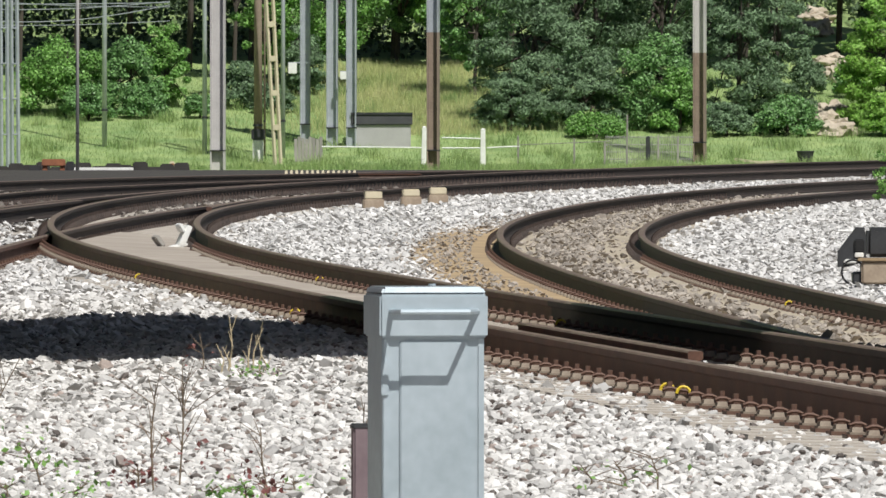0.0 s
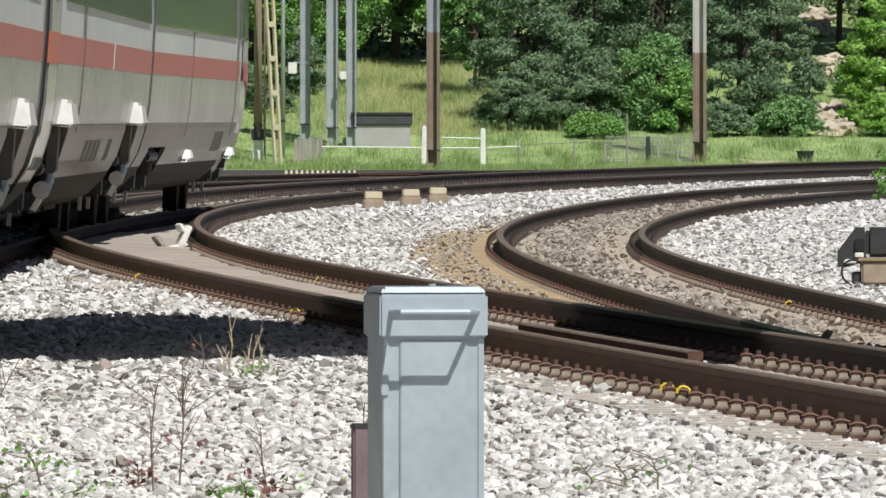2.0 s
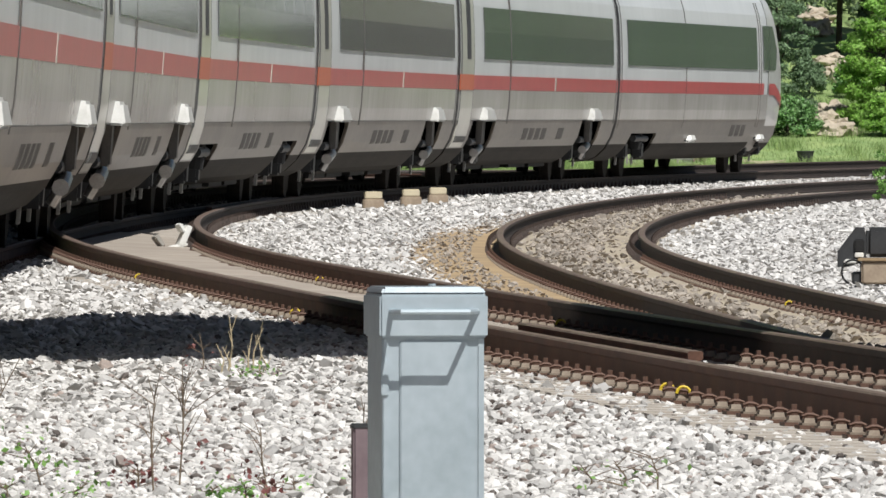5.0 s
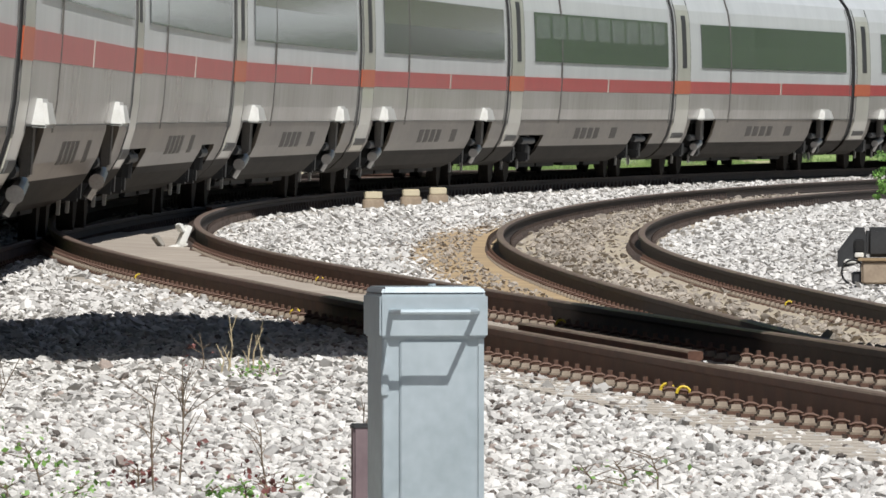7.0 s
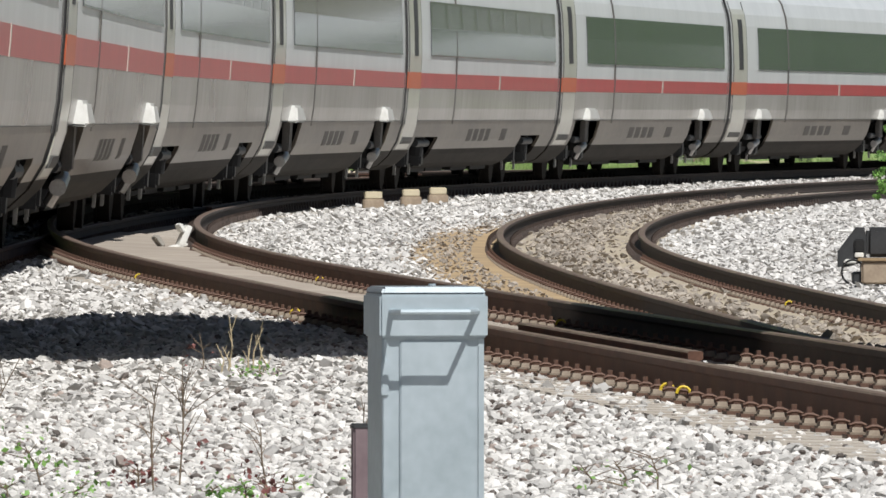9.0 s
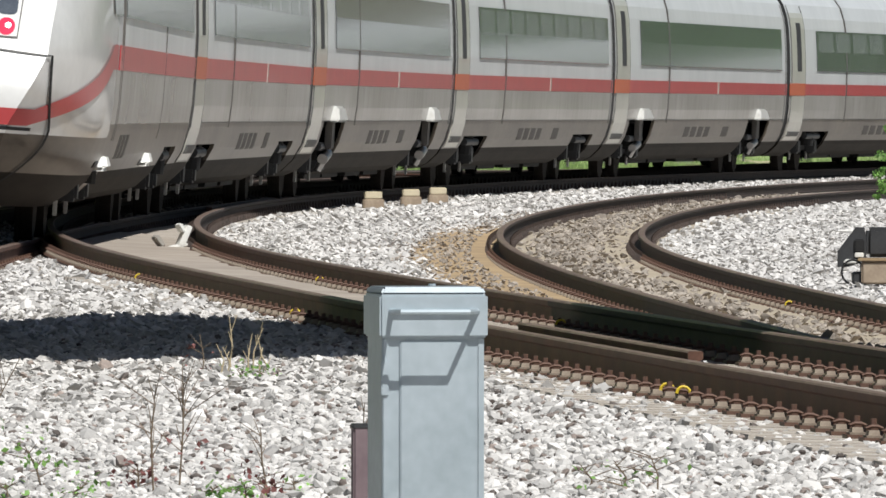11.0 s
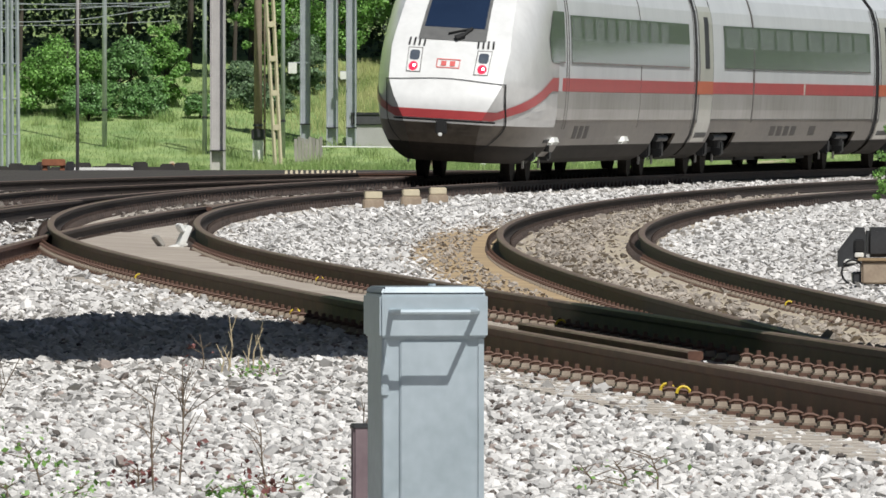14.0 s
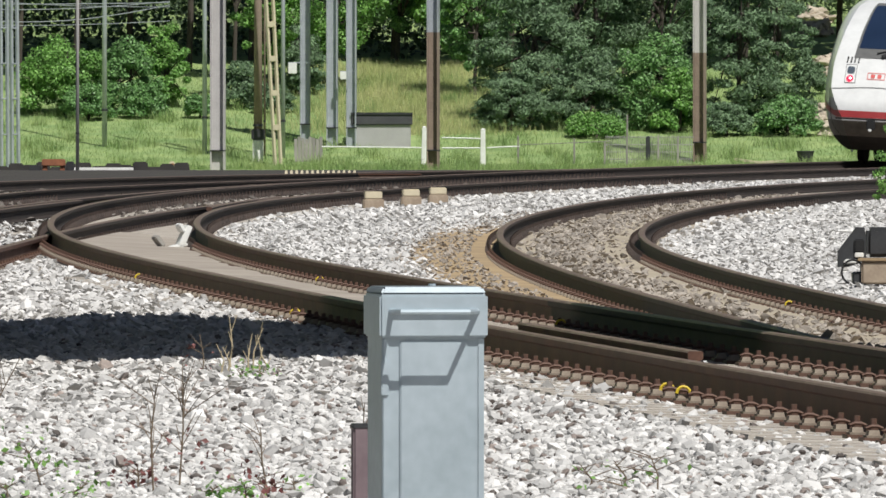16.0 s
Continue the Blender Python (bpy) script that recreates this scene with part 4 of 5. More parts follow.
def build_shade_deck():
    b = thing("road_bridge", (0, 0, 0), "unseen concrete deck added over the tracks to cast their shade", "bridge")
    front = [(-46, 63.2), (-0.6, 63.2), (0.9, 60.6), (46, 60.9)]
    rear = [(46, 69.5), (0.9, 69.5), (-0.3, 74.2), (-46, 74.2)]
    part("deck", prism(front + rear, 5.2, 6.1), SHADE_CONCRETE, b)
    for edge, s in ((front, 1), (rear[::-1], -1)):
        part("parapet", prism(edge + [(x, y + 0.28 * s) for x, y in edge[::-1]] if s > 0 else [(x, y - 0.28) for x, y in edge] + edge[::-1], 6.1, 6.8), SHADE_CONCRETE, b)
    for x in (-24, 24):
        block("pier", (x - 1.2, x + 1.2, 64, 69, -0.5, 5.2), SHADE_CONCRETE, b, "", 0.05)
    # added walls that keep skylight out of the shade band
    block("shade_wall", (5.6, 7.4, 61.4, 69.2, -0.5, 5.2), SHADE_CONCRETE, b, "", 0.05)
    block("shade_wall", (-15.5, -13.5, 63.6, 73.8, -0.5, 5.2), SHADE_CONCRETE, b, "", 0.05)


build_shade_deck()


# ---- small things by the tracks ----
for x, d, z in ((-1.01, 176, -0.15), (-0.48, 181.5, -0.15), (-0.08, 186, -0.15)):
    t = thing("concrete_block", (x, d, z - 0.06), "small brown-stained cream concrete block standing beside the rail", "concrete block", "blocks by the rail", rz=6)
    block("base", (-0.150, 0.150, -0.12, 0.12, 0, 0.15), STAINED, t, "", 0.015)
    block("top", (-0.125, 0.125, -0.10, 0.10, 0.15, 0.255), CREAM_POST, t, "", 0.012)


def build_trough():
    t = thing("broken_trough", (-2.60, 119.0, -0.16), "broken white concrete cable trough leaning on the rail", "cable trough", rz=20)
    for x0, z0, w, h, turn, material in ((0.02, 0.0, 0.030, 0.24, 24, WHITE), (0.0, 0.0, 0.10, 0.035, -14, WHITE), (-0.15, 0.02, 0.025, 0.13, -38, WOOD_GREY), (0.06, 0.16, 0.022, 0.09, -30, WHITE)):
        bm = box(bmesh.new(), -w, w, -0.07, 0.07, 0.0, h, 0.010)
        bmesh.ops.rotate(bm, verts=bm.verts, cent=(0, 0, 0), matrix=Matrix.Rotation(radians(turn), 3, "Y"))
        bmesh.ops.translate(bm, verts=bm.verts, vec=(x0, 0, z0))
        part("fragment", bm, material, t)


build_trough()


def build_signal():
    s = thing("switch_lantern", (3.46, 101.0, -0.26), "black switch lantern with a stained tan motor box", "switch lantern")
    me = [(-0.19, 0, 0.14), (-0.19, 0, 0.27), (-0.04, 0, 0.47), (0.03, 0, 0.47), (0.045, 0, 0.40), (0.045, 0, 0.20), (-0.10, 0, 0.14)]
    v = [(x, y, z) for y in (-0.10, 0.0) for x, _, z in me]
    n = len(me)
    f = [list(range(n)), list(range(2 * n - 1, n - 1, -1))] + [[i, i + n, (i + 1) % n + n, (i + 1) % n] for i in range(n)]
    mesh("bracket", v, f, DARK_STEEL, s, "black angled bracket plate")
    block("lamp_housing", (0.05, 0.34, -0.12, 0.16, 0.22, 0.47), DARK_STEEL, s, "black lamp housing", 0.03)
    block("lamp_face", (-0.055, 0.03, -0.125, -0.09, 0.26, 0.37), BLACK, s, "", 0.01)
    block("lens_rim", (-0.05, 0.025, -0.13, -0.11, 0.22, 0.26), WHITE, s, "", 0.006)
    block("motor_box", (0.0, 0.40, -0.30, 0.1, 0.0, 0.19), STAINED, s, "stained tan motor box", 0.015)
    block("motor_lid", (-0.03, 0.44, -0.32, 0.12, 0.19, 0.215), OCHRE, s, "ochre lid of the motor box", 0.006)
    bm = bmesh.new()
    pts = [Vector((-0.07 + 0.09 * math.cos(a), -0.2, 0.10 + 0.10 * math.sin(a))) for a in np.linspace(0.2, 4.4, 14)]
    tube_path(bm, pts, 0.010, 6)
    part("cable", bm, BLACK, s, "looped black cable")
    block("foot", (-0.07, 0.04, -0.25, 0.1, 0.0, 0.10), DARK_STEEL, s, "", 0.01)
    bm = bmesh.new()
    rod(bm, (-0.19, -0.05, 0.44), (0.0, -0.05, 0.43), 0.008, 6)
    part("pull_rod", bm, WHITE, s)
    block("connector", (-0.14, -0.03, -0.16, -0.08, 0.165, 0.205), WHITE, s, "", 0.012)


build_signal()

# pale ribbed cover by the far track
t = thing("ribbed_cover", (-2.62, 262, 0), "pale ribbed concrete cover beside the far track", "cable cover")
block("base", (-0.80, 0.80, -0.5, 0.5, -0.30, -0.20), CONCRETE, t)
for i in range(14):
    x = -0.75 + i * 0.113
    bm = box(bmesh.new(), x - 0.03, x + 0.03, -0.45, 0.45, -0.20, -0.03, 0.008, 0.8)
    part("rib", bm, CREAM_POST, t)
t = thing("stop_board", (-1.07, 245, -0.35), "low rusty brown switch motor cover", "motor cover")
block("body", (-0.62, 0.62, -0.3, 0.3, 0.0, 0.30), RUST_PALE, t, "", 0.02)
block("lid", (-0.64, 0.64, -0.32, 0.32, 0.30, 0.33), RUST, t, "", 0.01)
t = thing("black_bucket", (10.05, 338, -0.12), "dark weathered bucket in the grass", "bucket")
bm = bmesh.new()
rod(bm, (0, 0, -0.1), (0, 0, 0.28), 0.17, 16, 0.24)
part("bucket", bm, DARK_STEEL, t)
bm = bmesh.new()
rod(bm, (0, 0, 0.27), (0, 0, 0.30), 0.255, 16)
part("rim", bm, DARK_STEEL, t)
for x0, d, l, r in ((8.61, 337, 0.55, 8), (9.09, 337.5, 0.4, -4), (6.81, 333, 0.25, 0), (5.42, 333, 0.25, 3)):
    t = thing("old_plank", (x0, d, -0.16 if x0 > 8 else -0.30), "weathered brown plank lying in the grass", "plank", "planks in the grass")
    bm = box(bmesh.new(), -l, l, -0.1, 0.1, 0.0, 0.07 if x0 > 8 else 0.13, 0.01)
    bmesh.ops.rotate(bm, verts=bm.verts, cent=(0, 0, 0), matrix=Matrix.Rotation(radians(r), 3, "Y"))
    part("plank", bm, CREAM_POST if x0 > 8 else BROWN_POLE, t)

# far left trackside
t = thing("timber_edge", (-9.12, 318, -0.36), "dark weathered timber edging along the grass", "timber edging")
for i in range(14):
    x, h = -2.6 + i * 0.36, (0.20, 0.27, 0.23, 0.31, 0.18, 0.26, 0.29)[i % 7]
    block("timber", (x, x + 0.40 + 0.04 * (i % 3), -0.1, 0.1, 0.0, h), SOIL, t, "", 0.03, 0.85)
t = thing("white_plank", (-8.88, 316, -0.24), "white painted plank lying beside the track", "plank")
block("plank", (-0.85, 0.85, -0.08, 0.08, -0.06, 0.05), WHITE, t, "", 0.006)
t = thing("rusty_machine", (-9.97, 312, -0.36), "orange rusty switch machine on a frame", "switch machine")
block("body", (-0.30, 0.30, -0.25, 0.25, 0.22, 0.40), ORANGE_RUST, t, "", 0.02)
for s in (-1, 1):
    block("leg", (s * 0.22 - 0.06, s * 0.22 + 0.06, -0.2, 0.2, 0.0, 0.22), ORANGE_RUST, t, "", 0.01)
block("side_box", (-0.62, -0.34, -0.2, 0.2, 0.0, 0.24), DARK_STEEL, t, "", 0.02)
block("side_box", (0.33, 0.52, -0.2, 0.2, 0.05, 0.34), DARK_STEEL, t, "", 0.02)
t = thing("small_marker", (-7.29, 328, -0.33), "small pale stone with a red marker", "marker stone")
block("stone", (-0.10, 0.10, -0.1, 0.1, 0.0, 0.26), CREAM_POST, t, "", 0.03, 0.7)
block("mark", (-0.05, 0.05, -0.11, -0.07, 0.12, 0.2), ORANGE_RUST, t, "", 0.01)


# ---- masts ----
def h_mast(x0, d, deep, wide, turn, base, material, label, top=9.0, upper=None, change=9.0):
    """A rolled H-section mast: two flanges and a web; upper is the coat above the height change."""
    m = thing("mast", (x0, d, base), label, "mast", "masts along the line", rz=turn)
    for z0, z1, coat in ((-0.4, change, material), (change, top, upper)):
        if z1 > z0:
            block("flange", (-deep / 2, -deep / 2 + 0.035, -wide / 2, wide / 2, z0, z1), coat, m, "", 0.004)
            block("flange", (deep / 2 - 0.035, deep / 2, -wide / 2, wide / 2, z0, z1), coat, m, "", 0.004)
            block("web", (-deep / 2 + 0.033, deep / 2 - 0.033, -0.012, 0.012, z0, z1), coat, m, "", 0.003)
    for z in (0.55,):
        block("band", (-deep / 2 - 0.008, deep / 2 + 0.008, -wide / 2 - 0.008, wide / 2 + 0.008, z, z + 0.03), DARK_STEEL, m, "", 0.004)
    return m


h_mast(-5.93, 321, 0.38, 0.34, -6, -0.33, GALV_MAST, "tall pale grey H-section catenary mast")
h_mast(-0.26, 324, 0.31, 0.36, -8, -0.33, BROWN_POLE, "tall brown weathered H-section catenary mast", upper=GALV_POLE, change=3.7)
h_mast(7.12, 338, 0.33, 0.38, -10, -0.15, BROWN_POLE, "tall brown weathered H-section mast by the fence", upper=GALV_MAST, change=3.05)
h_mast(-3.88, 343, 0.27, 0.30, -4, 0.35, GALV_POLE, "bluish galvanised H-section mast on the bank")
h_mast(-3.11, 342, 0.31, 0.32, -4, 0.25, GALV_POLE, "bluish galvanised H-section mast on the bank")
h_mast(-2.57, 342, 0.28, 0.30, -4, 0.25, GALV_POLE, "bluish galvanised H-section mast beside the hut")


def pole(x, d, r, base, material, label, foot=None):
    m = thing("pole", (x, d, base), label, "pole", "poles along the line")
    bm = bmesh.new()
    rod(bm, (0, 0, -0.4), (0, 0, 9), r, 14, r * 0.75)
    part("shaft", bm, material, m, "", True)
    bm = bmesh.new()
    rod(bm, (0, 0, 1.0), (0, 0, 1.06), r * 1.15, 14)
    part("band", bm, DARK_STEEL, m)
    if foot:
        block("foot", (-r * 1.2, r * 1.2, -r * 1.2, r * 1.2, -0.1, 0.62), foot, m, "white painted foot", 0.02)
        block("collar", (-r * 1.5, r * 1.5, -r * 1.5, r * 1.5, 0.62, 0.92), DARK_STEEL, m, "", 0.03)
    return m


pole(-9.24, 308, 0.045, -0.32, GALV_MAST, "thin grey weathered pole by the track")
pole(-9.50, 342, 0.075, 0.28, GALV_POLE, "slim galvanised pole on the grass bank")
pole(-6.65, 340, 0.070, 0.08, GALV_POLE, "slim galvanised pole behind the mast")
pole(-5.80, 323, 0.045, -0.32, GALV_POLE, "thin pale pipe beside the mast")
pole(-5.13, 338, 0.125, -0.14, BROWN_POLE, "brown wooden pole with a white foot", WHITE)
pole(-4.45, 339, 0.065, -0.02, GALV_POLE, "slim galvanised pole on the bank")
pole(-4.97, 339.4, 0.03, -0.02, BROWN_POLE, "thin brown pipe beside the wooden pole")


def lattice(x0, x1, xt0, xt1, d, base, material, label, thick=0.16):
    """A mast of two chords with rungs, leaning from its foot to its top."""
    m = thing("lattice_mast", (0, d, base), label, "lattice mast", "masts along the line")
    for a, b in ((x0, xt0), (x1, xt1)):
        bm = bmesh.new()
        rod(bm, (a, 0, -0.3), (a + (b - a) * 1.6, 0, 8.0), 0.052, 4)
        part("chord", bm, material, m)
    for i in range(1, 9):
        z = i * 0.95
        k = z / 5.0
        a, b = x0 + (xt0 - x0) * k, x1 + (xt1 - x1) * k
        block("rung", (min(a, b) - 0.02, max(a, b) + 0.02, -0.05, 0.05, z, z + thick), material, m, "", 0.01)
    return m


lattice(-4.63, -4.47, -4.91, -4.72, 337, -0.2, CREAM_POST, "leaning cream concrete ladder mast")
lattice(-11.81, -11.64, -11.84, -11.67, 326, -0.32, GALV_POLE, "grey lattice mast beside the track", 0.04)
lattice(-11.56, -11.39, -11.59, -11.44, 327, -0.32, GALV_POLE, "grey lattice mast beside the track", 0.04)

for x, z, d, w, h, arm in ((-4.23, 2.49, 342.5, 0.12, 0.15, 0.45), (-2.80, 2.28, 341.5, 0.085, 0.11, 0.3)):
    t = thing("white_sign", (x, d, z), "small blank white sign plate on a mast arm", "sign", "signs on masts")
    block("plate", (-w, w, -0.015, 0.015, -h, h), WHITE, t, "", 0.006)
    block("arm", (-w, arm, 0.016, 0.04, h - 0.01, h + 0.02), GALV_POLE, t, "", 0.004)

wires = thing("overhead_wires", (0, 330, 0), "thin sagging pale overhead wires", "overhead wires")
for z0, z1, sag, r in ((4.05, 4.25, 0.10, 0.011), (3.75, 4.15, 0.22, 0.012), (3.60, 3.72, 0.05, 0.009), (4.3, 4.1, 0.06, 0.008), (4.18, 4.22, 0.02, 0.012)):
    bm = bmesh.new()
    pts = [Vector((-13 + 5.6 * k / 10, 0, z0 + (z1 - z0) * k / 10 - sag * math.sin(math.pi * k / 10))) for k in range(11)]
    tube_path(bm, pts, r, 5)
    part("wire", bm, GALV_POLE, wires)


# ---- hut, fences ----
def build_hut():
    h = thing("hut", (-1.71, 342, 0.18), "small grey rendered hut with a dark flat roof", "hut")
    w = 0.80
    block("wall", (-w, w, 0, 0.12, -0.3, 0.72), HUT_WALL, h, "", 0.01)
    for s in (-1, 1):
        block("wall", (s * (w - 0.06) - 0.06, s * (w - 0.06) + 0.06, 0.12, 2.0, -0.3, 0.72), HUT_WALL, h, "", 0.01)
    block("wall", (-w, w, 2.0, 2.12, -0.3, 0.72), HUT_WALL, h, "", 0.01)
    block("roof", (-w - 0.07, w + 0.05, -0.06, 2.3, 0.72, 1.06), ROOF_FELT, h, "dark felt roof slab", 0.02)
    block("roof_edge", (-w - 0.08, w + 0.06, -0.09, -0.055, 1.0, 1.065), DARK_STEEL, h, "", 0.006)


build_hut()


def post(x, d, h, r, base, material, label, lean=0.0):
    t = thing("fence_post", (x, d, base), label, "fence post", "fence posts")
    bm = box(bmesh.new(), -r, r, -r, r, -0.2, h, 0.012, 0.85)
    bmesh.ops.rotate(bm, verts=bm.verts, cent=(0, 0, 0), matrix=Matrix.Rotation(radians(lean), 3, "Y"))
    part("post", bm, material, t)
    bm = box(bmesh.new(), -r * 0.9, r * 0.9, -r * 0.9, r * 0.9, h, h + 0.04, 0.01, 0.4)
    bmesh.ops.rotate(bm, verts=bm.verts, cent=(0, 0, 0), matrix=Matrix.Rotation(radians(lean), 3, "Y"))
    part("cap", bm, material, t)


post(-0.53, 334, 1.13, 0.07, -0.30, WHITE, "white painted fence post", 1)
post(1.10, 335, 1.02, 0.075, -0.25, WHITE, "white painted fence post", 0)
for x, h in ((2.07, 0.88), (3.62, 0.80), (5.08, 1.45), (4.46, 0.7), (5.94, 0.9), (6.48, 0.85)):
    post(x, 336, h, 0.028, -0.3, WOOD_GREY, "thin grey fence post")
post(5.67, 337, 0.85, 0.07, -0.3, DARK_STEEL, "dark weathered wooden fence post")
for x0, x1, z0, z1, d in ((-3.34, -0.50, 0.30, 0.27, 336), (-0.03, 1.06, 0.55, 0.52, 336), (1.22, 2.12, 0.27, 0.31, 336), (2.12, 4.61, 0.35, 0.45, 336), (-0.03, 1.03, 0.26, 0.26, 337)):
    t = thing("fence_rail", (0, d, 0), "white weathered fence rail", "fence rail", "fence rails")
    bm = bmesh.new()
    rod(bm, (x0, 0, z0), (x1, 0, z1), 0.022 if x0 < 2 else 0.012, 6)
    part("rail", bm, WHITE if x0 < 2 else WOOD_GREY, t)
t = thing("mesh_fence", (0, 337.5, 0), "grey wire mesh fence panel", "wire fence")
for i in range(48):
    x = 4.51 + i * 0.0505
    bm = bmesh.new()
    rod(bm, (x, 0, -0.3), (x, 0, 0.60 + 0.02 * math.sin(i * 2.1)), 0.008, 4)
    part("wire", bm, FENCE_WIRE, t)
for z in (-0.05, 0.15, 0.35, 0.56):
    bm = bmesh.new()
    rod(bm, (4.51, 0, z), (6.95, 0, z), 0.010, 4)
    part("wire", bm, FENCE_WIRE, t)
t = thing("board_screen", (-3.75, 338, -0.15), "grey weathered vertical board screen", "board fence")
for i in range(8):
    x = -0.38 + i * 0.1
    block("board", (x, x + 0.09, -0.02 + 0.01 * (i % 2), 0.02 + 0.01 * (i % 2), -0.2, 0.66 + 0.03 * ((i * 5) % 3)), WOOD_GREY, t, "", 0.006)


# ---- plants ----
def leaf_mesh(name, centres, sizes, rng, material, parent, long=1.5, out=None):
    """Folded leaves at the given places, each of four corners."""
    n = len(centres)
    face = rng.normal(size=(n, 3)) * 0.6 + np.array([0, 0, 0.55]) + (0 if out is None else out)
    face /= np.linalg.norm(face, axis=1)[:, None] + 1e-9
    a = np.cross(face, rng.normal(size=(n, 3)))
    a /= np.linalg.norm(a, axis=1)[:, None] + 1e-9
    b = np.cross(face, a)
    c = face
    s = sizes[:, None]
    v = np.stack([centres - a * s * long / 2, centres + b * s * 0.5 + c * s * 0.12, centres + a * s * long / 2, centres - b * s * 0.5 + c * s * 0.12], 1).reshape(-1, 3)
    k = 4 * np.arange(n)[:, None]
    f = np.concatenate([k + np.array([[0, 1, 2]]), k + np.array([[0, 2, 3]])], 1).reshape(-1, 3)
    me = bpy.data.meshes.new(name)
    me.vertices.add(len(v))
    me.vertices.foreach_set("co", v.astype(np.float32).ravel())
    me.loops.add(f.size)
    me.loops.foreach_set("vertex_index", f.astype(np.int32).ravel())
    me.polygons.add(len(f))
    me.polygons.foreach_set("loop_start", np.arange(0, f.size, 3, dtype=np.int32))
    me.update(calc_edges=True)
    me.materials.append(material)
    ob = new(name, me)
    ob.parent = parent
    return ob


def build_tree(x, d, half, low, high, tone, seed, label, leaf=0.12, n_leaf=9000, clumps=70, flat=0.0, kind="tree"):
    """A tree: tapered trunk, limbs and a crown of leafy clumps from low to high metres over its foot."""
    rng = np.random.default_rng(seed)
    z = float(ground_z(x, d))
    t = thing(kind, (x, d, z), label, "tree" if kind == "tree" else "bush", "trees on the bank")
    mid, hh = (low + high) / 2, (high - low) / 2
    u = rng.normal(size=(clumps, 3))
    u /= np.linalg.norm(u, axis=1)[:, None]
    r = rng.uniform(0.35, 1.0, clumps) ** 0.5
    if low < 0.3:
        u[:, 2], hh, centre = np.abs(u[:, 2]), high - 0.25, 0.15
    else:
        centre = mid
    cc = u * r[:, None] * np.array([half, half * 0.8, hh]) + np.array([0, 0, centre])
    cc[:, 2] = np.maximum(cc[:, 2], 0.15)
    bm = bmesh.new()
    thick = 0.02 * half + 0.02
    rod(bm, (0, 0, -0.3), (0.1 * half, 0, mid), thick * 1.4, 9, thick)
    rod(bm, (0.1 * half, 0, mid), (0.0, 0.1, high * 0.9), thick, 8, 0.015)
    for c in cc[: 14]:
        rod(bm, (0.06 * half, 0, max(0.2, mid * rng.uniform(0.4, 1.2))), c, 0.02 * half + 0.01, 5, 0.006)
    part("trunk", bm, BARK, t)
    cr = half * rng.uniform(0.14, 0.34, clumps)
    n_leaf = int(n_leaf * 1.45)
    which = rng.integers(0, clumps, n_leaf)
    off = rng.normal(size=(n_leaf, 3))
    off /= np.linalg.norm(off, axis=1)[:, None]
    off *= rng.uniform(0.3, 1.0, n_leaf)[:, None] ** 0.6 * np.array([1, 1, 0.75 - flat])
    p = cc[which] + off * cr[which][:, None]
    p[:, 2] = np.maximum(p[:, 2], 0.02)
    leaf_mesh("crown", p, leaf * (0.72 if tone < 2 else 0.5) * rng.uniform(0.6, 1.3, n_leaf), rng, SHADE_LEAF if low > 3 else LEAF[tone], t, 1.5 if tone < 2 else 3.2, off)
    return t


